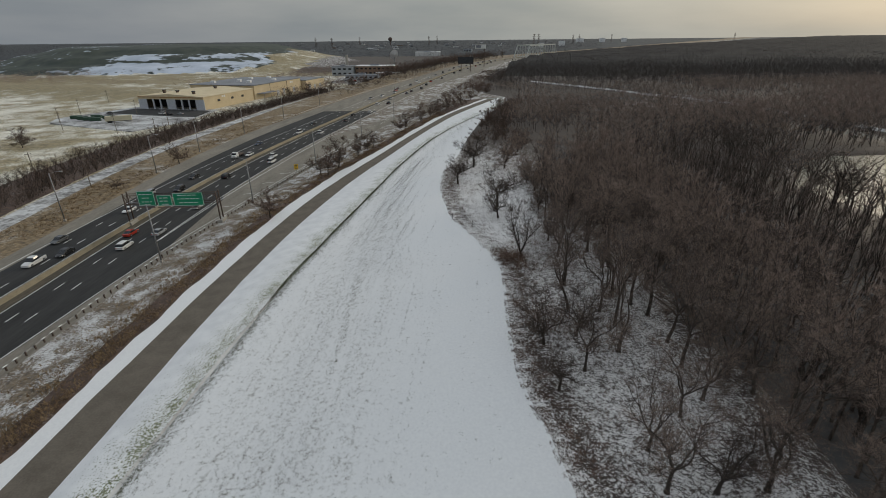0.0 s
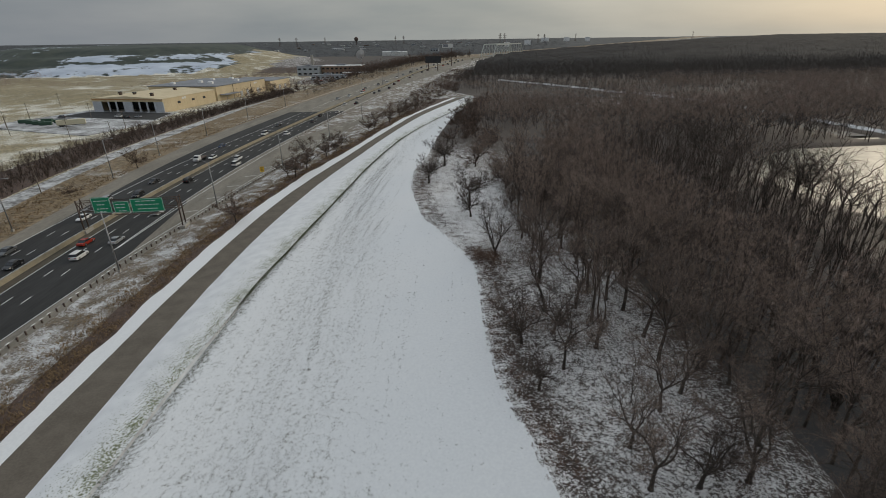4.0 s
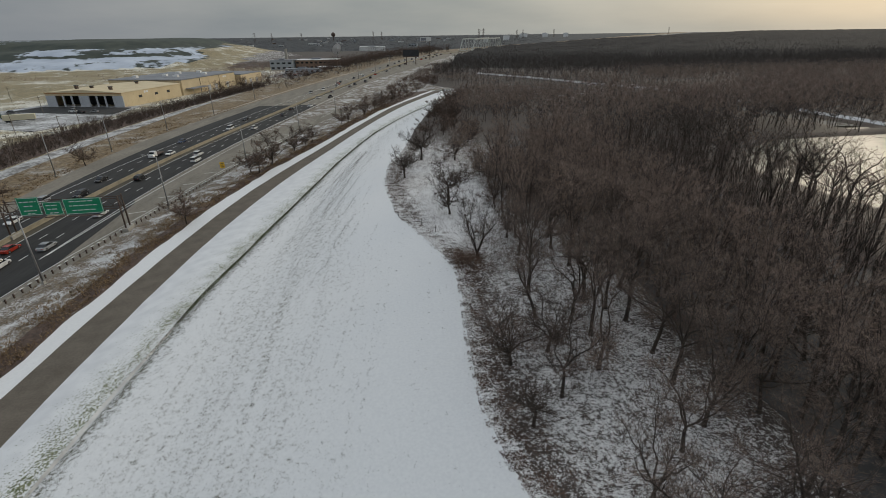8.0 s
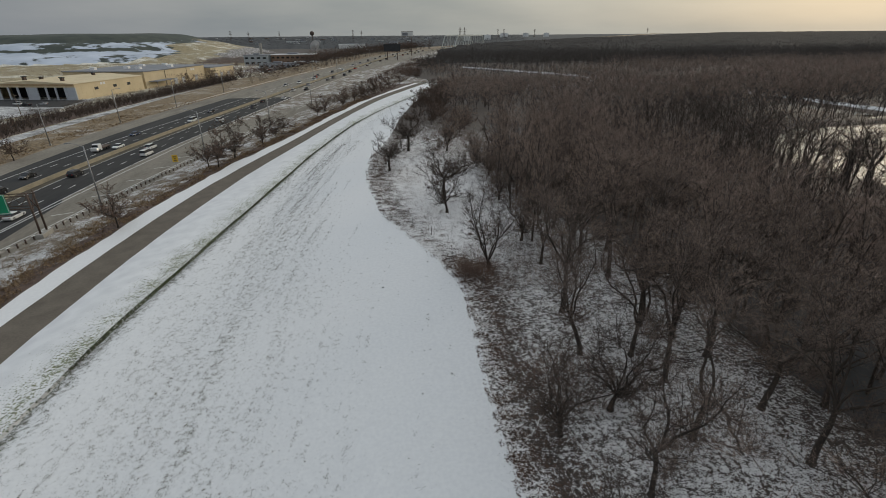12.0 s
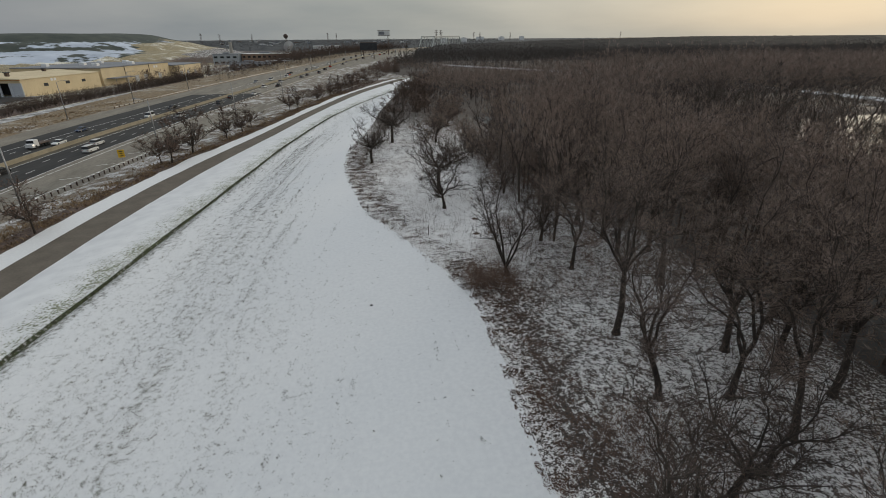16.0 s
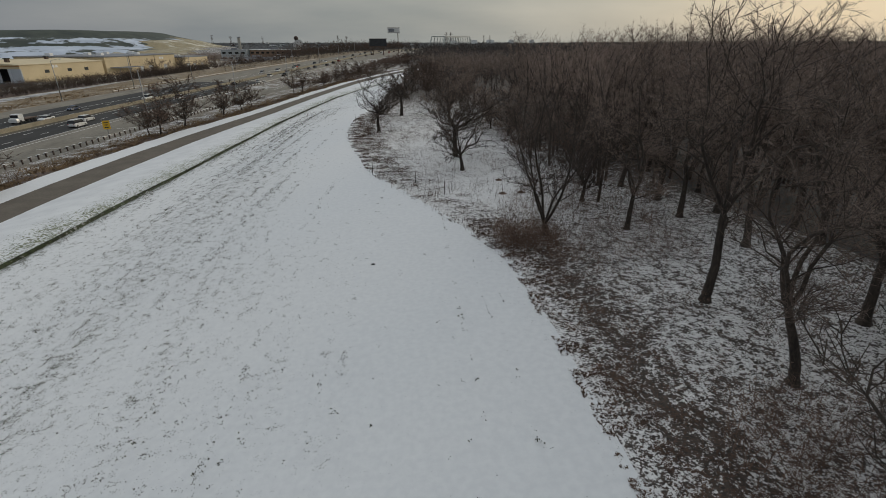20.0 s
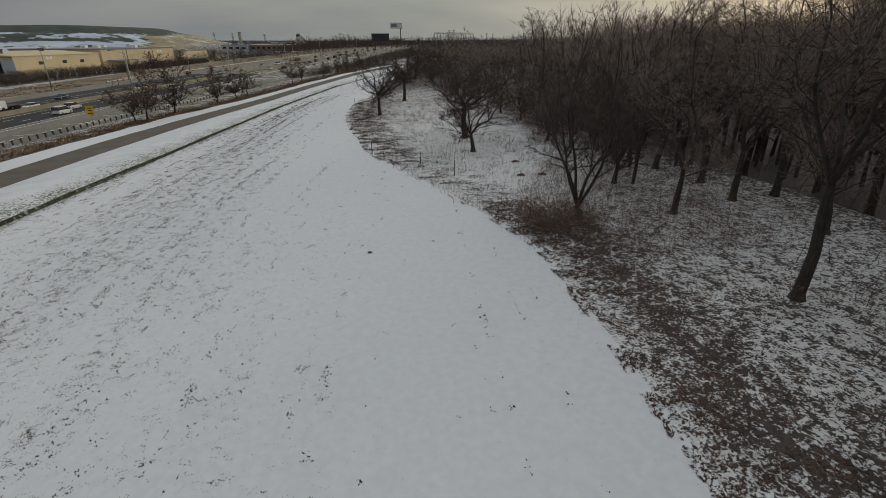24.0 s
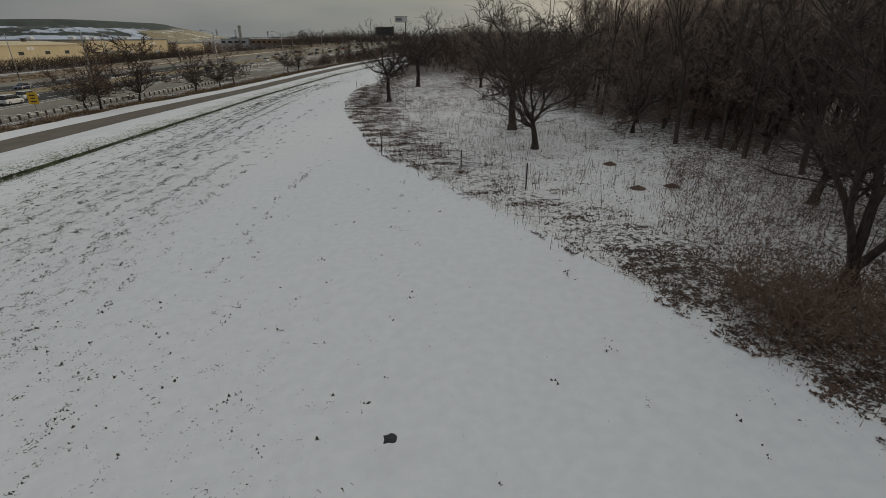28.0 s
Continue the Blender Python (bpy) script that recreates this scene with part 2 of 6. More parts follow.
M_TAN = mat("tan_metal_cladding", (0.54, 0.43, 0.265), (0.65, 0.53, 0.335), 0.15, 0.6, 0, 10)
M_ROOFTAN = mat("tan_flat_roof", (0.54, 0.44, 0.28), (0.66, 0.56, 0.38), 0.12, 0.9, 0, 8)
M_GREYROOF = mat("grey_flat_roof", (0.16, 0.17, 0.19), (0.26, 0.27, 0.29), 0.1, 0.9, 0, 8)
M_DARK = mat("dark_interior", (0.02, 0.022, 0.025), (0.045, 0.047, 0.05), 0.5, 0.8)
M_STEEL = mat("galvanised_steel", (0.22, 0.22, 0.22), (0.36, 0.36, 0.36), 1.0, 0.5, 0, 6, 0.6)
M_RUST = mat("dark_rusty_steel", (0.05, 0.035, 0.028), (0.12, 0.08, 0.06), 1.5, 0.8)
M_POLE = mat("weathered_wooden_pole", (0.12, 0.095, 0.075), (0.22, 0.18, 0.14), 1.0, 0.9, 0, 6)
M_GREEN = mat("green_sign_sheeting", (0.006, 0.23, 0.115), (0.012, 0.30, 0.15), 0.6, 0.4)
M_WHITE = plain("white_paint", (0.78, 0.78, 0.77), 0.5)
M_YELLOW = plain("yellow_sign_sheeting", (0.75, 0.45, 0.03), 0.45)


# ---- building helpers ----
class Shape:
    """Collects faces for one mesh."""

    def __init__(self):
        self.v, self.f = [], []

    def add(self, verts, faces):
        k = len(self.v)
        self.v += [tuple(p) for p in verts]
        self.f += [tuple(i + k for i in f) for f in faces]
        return self

    def box(self, x0, x1, y0, y1, z0, z1, turn=0.0, bevel=0.0):
        c, s = math.cos(turn), math.sin(turn)
        b = min(bevel, (x1 - x0) * 0.45, (y1 - y0) * 0.45, (z1 - z0) * 0.45)
        if b <= 0:
            pts = [(x, y, z) for z in (z0, z1) for x, y in ((x0, y0), (x1, y0), (x1, y1), (x0, y1))]
            faces = [(3, 2, 1, 0), (4, 5, 6, 7), (0, 1, 5, 4), (1, 2, 6, 5), (2, 3, 7, 6), (3, 0, 4, 7)]
        else:
            pts = [(x, y, z) for z in (z0, z1 - b) for x, y in ((x0, y0), (x1, y0), (x1, y1), (x0, y1))]
            pts += [(x, y, z1) for x, y in ((x0 + b, y0 + b), (x1 - b, y0 + b), (x1 - b, y1 - b), (x0 + b, y1 - b))]
            faces = [(3, 2, 1, 0), (8, 9, 10, 11)]
            for k in (0, 4):
                faces += [(k, k + 1, k + 5, k + 4), (k + 1, k + 2, k + 6, k + 5), (k + 2, k + 3, k + 7, k + 6), (k + 3, k, k + 4, k + 7)]
        return self.add([(x * c - y * s, x * s + y * c, z) for x, y, z in pts], faces)

    def tube(self, a, b, r0, r1=None, sides=8, caps=True):
        a, b = Vector(a), Vector(b)
        r1 = r0 if r1 is None else r1
        d = (b - a).normalized()
        u = d.orthogonal().normalized()
        w = d.cross(u)
        pts = []
        for p, r in ((a, r0), (b, r1)):
            pts += [p + (u * math.cos(2 * math.pi * i / sides) + w * math.sin(2 * math.pi * i / sides)) * r for i in range(sides)]
        faces = [(i, (i + 1) % sides, sides + (i + 1) % sides, sides + i) for i in range(sides)]
        if caps:
            faces += [tuple(reversed(range(sides))), tuple(range(sides, 2 * sides))]
        return self.add(pts, faces)

    def mesh(self, name, material, smooth=False):
        me = bpy.data.meshes.new(name)
        me.from_pydata(self.v, [], self.f)
        me.materials.append(material)
        if smooth:
            me.shade_smooth()
        me.update()
        return me


def part(name, shape, material, parent=None, label="", smooth=False, m=None):
    """Links a Shape as one mesh object, under a thing or a part."""
    ob = new(name, shape.mesh(name, material, smooth) if isinstance(shape, Shape) else shape)
    ob.parent = parent
    if m is not None:
        ob.matrix_basis = m
    return tagged(ob, label)


def empty(name, label, category, group="", m=None, kind=""):
    ob = new(name)
    if m is not None:
        ob.matrix_basis = m
    return tagged(ob, label, category, group, kind)


def smooth_line(points):
    """x as a smooth function of y through a few control points (y, x)."""
    ys = np.array([p[0] for p in points], float)
    xs = np.array([p[1] for p in points], float)
    sl = np.gradient(xs, ys)

    def f(y):
        y = np.asarray(y, float)
        i = np.clip(np.searchsorted(ys, y) - 1, 0, len(ys) - 2)
        h = ys[i + 1] - ys[i]
        t = (y - ys[i]) / h
        out = xs[i] * (1 + 2 * t) * (1 - t) ** 2 + sl[i] * h * t * (1 - t) ** 2 + xs[i + 1] * t * t * (3 - 2 * t) + sl[i + 1] * h * t * t * (t - 1)
        out = np.where(y < ys[0], xs[0] + sl[0] * (y - ys[0]), out)
        return np.where(y > ys[-1], xs[-1] + sl[-1] * (y - ys[-1]), out)
    return f


# ---- the plan: lines that run along the valley, as x over y ----
L_EDGE = smooth_line([(-300, 14), (34, 13), (56, 10.2), (72, 10.7), (87, 11.4), (100, 7.4), (114, 2.6), (127, 0.6), (143, -0.9), (163, 1.0), (182, 5.0), (222, 11.6), (294, 28), (340, 42)])
L_DITCH = smooth_line([(-300, -40), (69, -33), (84, -31.6), (105, -28.4), (138, -23), (186, -14.8), (230, -4), (252, 3.5), (312, 28), (345, 41)])
L_PATHR = smooth_line([(-300, -46), (37, -43.4), (81, -42), (111, -39.6), (152, -33.5), (208, -20.5), (265, -4.5), (295, 5.5), (360, 34)])
L_PATHL = smooth_line([(-300, -52), (38, -49.6), (77, -48), (107, -45.6), (146, -40.2), (195, -28.6), (265, -9), (291, -1), (360, 28)])
L_SNOWL = smooth_line([(-300, -55), (41, -52.4), (77, -51.1), (99, -49.8), (131, -46.6), (173, -38.4), (224, -24), (291, -3.5), (360, 25)])
L_RAIL = smooth_line([(-300, -78), (60, -69.1), (87, -68.2), (106, -66.6), (124, -64), (143, -61), (184, -54), (217, -47), (315, -28.5), (474, 11), (710, 64), (972, 156), (1141, 268), (1600, 600)])
L_LINER = smooth_line([(-300, -81), (64, -72.0), (89, -70.2), (109, -68.3), (133, -64.6), (170, -58.8), (223, -48.8), (315, -31), (474, 8), (710, 60), (972, 152), (1141, 264), (1600, 596)])
L_MED = smooth_line([(-300, -96), (80, -87), (116, -87.2), (145, -86.4), (185, -83.8), (240, -77), (322, -62), (454, -33), (710, 33), (972, 132), (1141, 246), (1600, 578)])
L_LEFT = smooth_line([(-300, -112), (100, -104.5), (150, -107), (192, -109), (252, -106.5), (329, -94), (436, -69), (586, -26), (710, 8), (819, 42), (972, 112), (1141, 228), (1600, 560)])
L_FRONT = smooth_line([(-300, -138), (125, -124), (151, -127.5), (187, -130.5), (231, -131.5), (288, -128), (372, -119), (480, -98), (700, -40), (1000, 60), (1600, 480)])


L_LEVEE = smooth_line([(100, 212), (183, 209), (217, 206), (260, 200), (330, 186), (381, 157), (433, 129), (502, 86)])


def road_z(y):
    return -5.0 + 6.5 * np.clip((np.asarray(y, float) - 260) / 420, 0, 1) ** 1.3


def east_z(x, y):
    """Ground height east of the tree edge: a wooded terrace, the river, a bank, a pond and channels."""
    x, y = np.asarray(x, float), np.asarray(y, float)

    def dip(inside, w):
        return np.clip(inside / w, -1, 1) * 0.5 + 0.5
    bank = 42.0 + 0.9 * np.sin(y * 0.045) + 0.6 * np.sin(y * 0.17)
    river = np.minimum(np.minimum(x - bank, 86 + 3 * np.sin(y * 0.05) - x), 205 + 10 * np.sin(x * 0.06) - y)
    shore = 110 + 0.006 * (y - 137) ** 2 * np.where(y > 137, 3.0, 1.0) + 1.0 * np.sin(y * 0.21)
    pond = np.minimum(np.minimum(x - shore, 330 - x), np.minimum(182 + 0.06 * (x - 140) - y, y + 60))
    chan = np.minimum(np.minimum(6 - np.abs(x - L_LEVEE(y) + 12), y - 196), 330 - y)
    mere = np.minimum(np.minimum(15 + 3 * np.sin(x * 0.13) - np.abs(y - 362 - 5 * np.sin(x * 0.07)), x - 66), 142 - x)
    wet = np.maximum(np.maximum(river, pond), np.maximum(chan, mere))
    z = -0.4 - 2.2 * dip(wet, 2.5)
    rise = np.clip((x - L_EDGE(np.minimum(y, 340))) / 25, 0, 1)
    return z * rise, wet


YS = np.concatenate([[-4500, -2000, -900, -500], np.arange(-300, -20, 20), np.arange(-20, 360, 3.0), np.arange(360, 600, 12.0), np.arange(600, 900, 6.0), np.arange(900, 1600, 24), [1700, 1900, 2200, 2600, 3200, 3900, 4800]])


def strip(name, cols, material, cover=None, smooth=True, second=None, second_from=0.0, y0=-1e9, y1=1e9):
    """A sheet lofted over YS, each column a pair of arrays (x, z). second: the material north of second_from."""
    sel = (YS >= y0) & (YS <= y1)
    Y = YS[sel]
    X = np.array([np.broadcast_to(c[0], YS.shape)[sel] for c in cols])
    Z = np.array([np.broadcast_to(c[1], YS.shape)[sel] for c in cols])
    n, k = len(Y), len(cols)
    co = np.stack([X.T.ravel(), np.repeat(Y, k), Z.T.ravel()], 1)
    i = (np.arange(n - 1)[:, None] * k + np.arange(k - 1)[None]).ravel()
    faces = np.stack([i, i + 1, i + k + 1, i + k], 1)
    me = bpy.data.meshes.new(name)
    me.from_pydata(co.tolist(), [], faces.tolist())
    me.materials.append(material)
    if second:
        me.materials.append(second)
        me.polygons.foreach_set("material_index", np.repeat(Y[:-1] >= second_from, k - 1).astype(np.int32))
    if cover is not None:
        at = me.attributes.new("cover", "FLOAT", "POINT")
        at.data.foreach_set("value", np.asarray(cover(co[:, 0], co[:, 1]), np.float32))
    if smooth:
        me.shade_smooth()
    return tagged(new(name, me), kind="structure")


def between(a, za, b, zb, n, bulge=None):
    """n + 1 columns from line a to line b."""
    out = []
    for t in np.linspace(0, 1, n + 1):
        out.append((a * (1 - t) + b * t, za * (1 - t) + zb * t + (0 if bulge is None else bulge(t))))
    return out


def cols_of(line, y=YS):
    return line(y)


END = 372.0                                     # where the path and the field run out
yc = np.minimum(YS, END)
edge, ditch = L_EDGE(np.minimum(YS, 352)), L_DITCH(np.minimum(YS, 350))
far = np.clip((YS - END) / 70, 0, 1)


def ragged(a, seed):
    return np.array([a * (noise.noise(Vector((y * 0.11, seed, 0.5))) + 0.6 * noise.noise(Vector((y * 0.31, seed, 4.5)))) for y in YS])


pathr, pathl, snowl = L_PATHR(yc) + ragged(0.12, 1), L_PATHL(yc) + ragged(0.14, 2), L_SNOWL(yc) + ragged(0.8, 3)
rail, liner, med, left, front = (cols_of(l) for l in (L_RAIL, L_LINER, L_MED, L_LEFT, L_FRONT))
edge[:] = np.maximum(edge, ditch + 0.3) + ragged(0.35, 5)
edge[:] = np.where(YS > END, (1 - far) * edge + far * (rail + 22), edge)
rz = road_z(YS)
fz = np.clip((YS - 200) / 150, 0, 1)
zd = -2.0 + 1.4 * fz
zp = -3.3 + 2.2 * fz


# ---- ground, from east to west ----
W_EAST = np.concatenate([np.arange(0, 300, 3.0), [304, 312, 325, 345, 375, 420, 480, 560, 680, 850, 1100, 1500, 2100, 3000, 4600]])


def woods_cover(x, y):
    d = x - np.interp(y, YS, edge)
    dens = -0.055 * np.exp(-((d - 2.4) / 2.2) ** 2) + 0.014 * np.clip((d - 5) / 4, 0, 1) - 0.14 * np.clip((d - 22) / 20, 0, 1) - 0.12 * np.clip((y - 175) / 40, 0, 1) - 0.5 * np.clip((d - 150) / 200, 0, 1) - 0.3 * np.clip((y - 380) / 120, 0, 1)
    glade = 0.10 * np.exp(-((x - 14) / 7) ** 2 - ((y - 103) / 7) ** 2) + 0.14 * np.exp(-((x - 12) / 9) ** 2 - ((y - 128) / 20) ** 2)
    flats = 0.6 * np.clip(np.sin(x * 0.23 + 2 * np.sin(y * 0.11)) * np.sin(y * 0.31 + x * 0.05) - 0.2, 0, 1) * np.exp(-((x - 135) / 70) ** 4 - ((y - 350) / 60) ** 4)
    return dens + glade + flats + 0.05 * np.exp(-(np.minimum(d, 9) / 0.9) ** 2)


def field_cover(x, y):
    e, d = np.interp(y, YS, edge), np.interp(y, YS, ditch)
    t = np.clip((x - d) / np.maximum(e - d, 0.5), 0, 1)
    thin = -0.044 * np.exp(-((t - 0.32) / 0.30) ** 2) + 0.04 * np.clip((t - 0.55) / 0.3, 0, 1)
    return thin - 0.10 * np.exp(-((x - d) / 1.6) ** 2) - 0.05 * np.exp(-((e - x) / 1.2) ** 2)


def east_cols():
    out = []
    for w in W_EAST:
        x = edge + w
        z, wet = east_z(x, YS)
        out.append((x, z * np.clip(w / 6, 0, 1)))
    return out


strip("ground", east_cols(), M_WOODS, woods_cover)
field_cols = []
for t in np.concatenate([[0, 0.012, 0.03], np.linspace(0.06, 1, 22)]):
    sag = np.clip((1 - t) / 0.75, 0, 1)
    field_cols.append((ditch * (1 - t) + edge * t, zd * sag ** 1.25 - 0.30 * math.exp(-(t / 0.02) ** 2)))
strip("snow_field", field_cols, M_SNOW, field_cover, y1=END)


def bank_cover(x, y):
    d = np.interp(y, YS, ditch)
    return 0.05 - 0.10 * np.exp(-((x - d + 0.9) / 1.1) ** 2) - 0.088 * np.exp(-((x - d + 2.6) / 2.3) ** 2) + 0.05 * np.clip((d - x - 6) / 3, 0, 1)


bank_foot = ditch - 0.38 - 0.10 * np.sin(YS * 0.23)
strip("snow_bank", between(pathr, zp, bank_foot, zd - 0.05, 8, lambda t: 0.35 * math.sin(math.pi * t)), M_BANK, bank_cover, y1=END)
strip("ditch", [(bank_foot, zd - 0.05), (bank_foot + 0.18, zd - 0.28), (ditch - 0.18, zd - 0.34), (ditch, zd - 0.3)], M_DITCH, lambda x, y: 0.24 * np.clip((84 - y) / 16, 0, 1) + 0.05 * np.sin(y * 0.33) * np.sin(y * 0.11), y1=END)
strip("path", between(pathl, zp, pathr, zp, 3, lambda t: 0.06 * math.sin(math.pi * t)), M_PATH, y1=END)
strip("snow_verge", between(snowl, zp + 0.05, pathl, zp, 4), M_SNOW, lambda x, y: 0.06 + 0 * x, y1=END)
mid_v = snowl * 0.72 + (rail + 1.0) * 0.28
strip("brush_strip", between(mid_v, zp * 0.75 + rz * 0.25, snowl, zp + 0.05, 5), M_BRUSHGROUND, y1=END)
strip("verge", between(rail + 1.0, rz + 0.02, mid_v, zp * 0.75 + rz * 0.25, 6), M_VERGE, y1=END)
strip("far_verge", between(rail + 1.0, rz + 0.02, edge, 0 * rz, 8), M_VERGE, y0=END)
strip("shoulder_east", between(liner, rz, rail + 1.0, rz + 0.02, 2), M_SHOULDER)
ramp = np.where(YS > 150, med + 13.9, np.maximum(med + 13.9, liner - np.clip((YS - 108) / 42, 0, 1) * 9))
ramp = np.minimum(ramp, liner - 0.05)
strip("road_northbound", between(med + 2.6, rz, ramp, rz, 6), M_ROAD, second=M_SHOULDER, second_from=335)
strip("ramp_lane", between(ramp, rz, liner, rz, 2), M_SHOULDER)
gore_l = med + 16.5 + (rail + 1.1 - med - 16.5) * np.clip((YS - 500) / 140, 0, 1)
gore_r = gore_l + (liner - 7.5 - gore_l) * np.clip((YS - 246) / 36, 0, 1)
gore_r = gore_r + (rail + 1.1 - gore_r) * np.clip((YS - 284) / 34, 0, 1)
strip("gore_verge", between(gore_l, rz + 0.05, gore_r, rz + 0.05, 5, lambda t: 0.25 * math.sin(math.pi * t)), M_VERGE, y0=246, y1=642)
strip("median_strip", between(med - 2.2, rz, med + 2.6, rz, 2), M_MEDGROUND)
lane_w = (med - 2.2) * (1 - 0.66) + left * 0.66
strip("road_southbound", between(lane_w, rz, med - 2.2, rz, 5), M_ROAD, second=M_SHOULDER, second_from=335)
strip("shoulder_west", between(left, rz, lane_w, rz, 3), M_SHOULDER)
M_GRASSTAN = snow_ground("tan_roadside_grass", (0.4, 0.4, 0.38), (0.62, 0.62, 0.60), (0.092, 0.064, 0.034), (0.285, 0.205, 0.112), 1.8, 0.14, 0, "", 0.61, 0.07, 0.05, (0.35, 0.35, 0.30))
strip("west_verge", between(front + 3.5, rz, left, rz, 6), M_GRASSTAN)
M_FRONTAGE = snow_ground("snowy_frontage_road", (0.5, 0.5, 0.5), (0.66, 0.67, 0.68), (0.12, 0.115, 0.11), (0.2, 0.19, 0.18), 0.9, 0.15, 0, "", 0.49, 0.08, 0.02, (0.4, 0.3, 0.3))
strip("frontage_road", between(front - 3.5, 0 * rz - 4.9, front + 3.5, rz, 2), M_FRONTAGE)

strip("hedge_ground", between(front - 7 - 22 + 11 * np.clip((YS - 250) / 120, 0, 1) + ragged(1.6, 8), 0 * YS - 4.80, front - 4.5 + ragged(0.5, 9), 0 * YS - 4.84, 3), M_BRUSHGROUND, y0=60, y1=480)
W_WEST = np.concatenate([[0, 4, 9, 15, 22], np.arange(30, 1300, 14), [1340, 1450, 1650, 2000, 2600, 3500, 4600]])


def west_z(x, y):
    """Open land with the flat-topped landfill hill behind."""
    x, y = np.asarray(x, float), np.asarray(y, float)
    dx, dy = (x + 520) / np.where(x < -520, 350, 400), (y - 960) / 330
    r = np.where(x < -520, (np.abs(dx) ** 1.7 + np.abs(dy) ** 2.2) ** (1 / 1.95), (np.abs(dx) ** 2.6 + np.abs(dy) ** 2.6) ** (1 / 2.6))
    t = np.clip((1.0 - r) / 0.62, 0, 1)
    hill = 34.5 * (t * t * (3 - 2 * t)) * (1 + 0.04 * np.sin(x * 0.011) + 0.03 * np.sin(y * 0.013 + 1))
    hill -= 1.2 * np.sin(np.clip(hill, 0, 40) * 0.55) * (hill > 2)
    ridge = 5.0 * np.exp(-((y - 500 + 0.4 * (x + 380)) / 26) ** 2) * np.clip((-x - 215) / 60, 0, 1)
    return -4.9 + hill + ridge + 0.9 * np.sin(x * 0.03) * np.sin(y * 0.025) * np.clip((-x - 170) / 60, 0, 1)


# snow kept dim and bluish: the hill's shade is put into its colour
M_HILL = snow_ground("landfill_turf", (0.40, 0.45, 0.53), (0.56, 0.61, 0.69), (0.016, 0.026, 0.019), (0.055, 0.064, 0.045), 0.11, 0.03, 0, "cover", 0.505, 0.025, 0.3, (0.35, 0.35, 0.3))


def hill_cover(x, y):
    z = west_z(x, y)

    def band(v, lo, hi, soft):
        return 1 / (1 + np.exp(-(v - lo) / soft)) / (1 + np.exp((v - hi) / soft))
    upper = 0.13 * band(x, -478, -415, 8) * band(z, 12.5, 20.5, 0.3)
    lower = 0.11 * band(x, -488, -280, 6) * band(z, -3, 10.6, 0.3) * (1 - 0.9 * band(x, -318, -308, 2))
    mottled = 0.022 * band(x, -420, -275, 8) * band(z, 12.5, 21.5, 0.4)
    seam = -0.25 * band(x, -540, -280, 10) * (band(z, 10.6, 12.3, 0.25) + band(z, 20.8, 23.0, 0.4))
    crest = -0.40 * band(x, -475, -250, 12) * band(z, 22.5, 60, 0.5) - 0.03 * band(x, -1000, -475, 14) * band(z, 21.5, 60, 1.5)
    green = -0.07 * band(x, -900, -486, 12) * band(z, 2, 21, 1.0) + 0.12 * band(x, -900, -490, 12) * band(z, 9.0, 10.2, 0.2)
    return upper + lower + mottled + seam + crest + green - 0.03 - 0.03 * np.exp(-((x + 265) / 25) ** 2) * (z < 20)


west_sheet = [(front - 3.5 - w, west_z(front - 3.5 - w, YS)) for w in W_WEST]
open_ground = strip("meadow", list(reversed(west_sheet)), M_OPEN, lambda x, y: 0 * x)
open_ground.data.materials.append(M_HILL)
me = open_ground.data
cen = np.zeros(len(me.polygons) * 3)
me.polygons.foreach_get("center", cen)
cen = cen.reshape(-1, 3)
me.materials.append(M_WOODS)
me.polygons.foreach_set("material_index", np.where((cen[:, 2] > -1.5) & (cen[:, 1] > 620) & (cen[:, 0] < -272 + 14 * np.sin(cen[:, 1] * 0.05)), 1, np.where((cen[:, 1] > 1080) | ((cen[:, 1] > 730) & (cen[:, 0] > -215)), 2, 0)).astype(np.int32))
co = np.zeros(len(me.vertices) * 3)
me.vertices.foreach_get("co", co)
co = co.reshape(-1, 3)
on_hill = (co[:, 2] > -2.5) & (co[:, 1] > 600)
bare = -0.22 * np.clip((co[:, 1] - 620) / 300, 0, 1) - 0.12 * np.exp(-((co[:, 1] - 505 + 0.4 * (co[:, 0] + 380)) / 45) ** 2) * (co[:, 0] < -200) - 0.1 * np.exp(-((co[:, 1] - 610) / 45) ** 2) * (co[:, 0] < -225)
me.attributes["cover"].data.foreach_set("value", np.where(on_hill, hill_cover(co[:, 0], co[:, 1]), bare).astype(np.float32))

# water
for nm, x0, x1, y0, y1, m_ in (("river_water", 30, 100, -300, 240, M_WATER), ("pond_ice", 100, 340, -70, 200, M_ICE), ("channel_water", 160, 250, 204, 340, M_WATER), ("mere_ice", 50, 155, 341, 395, M_WATER)):
    s = Shape()
    s.add([(x0, y0, -1.35), (x1, y0, -1.35), (x1, y1, -1.35), (x0, y1, -1.35)], [(0, 1, 2, 3)])
    tagged(part(nm, s, m_), kind="structure")


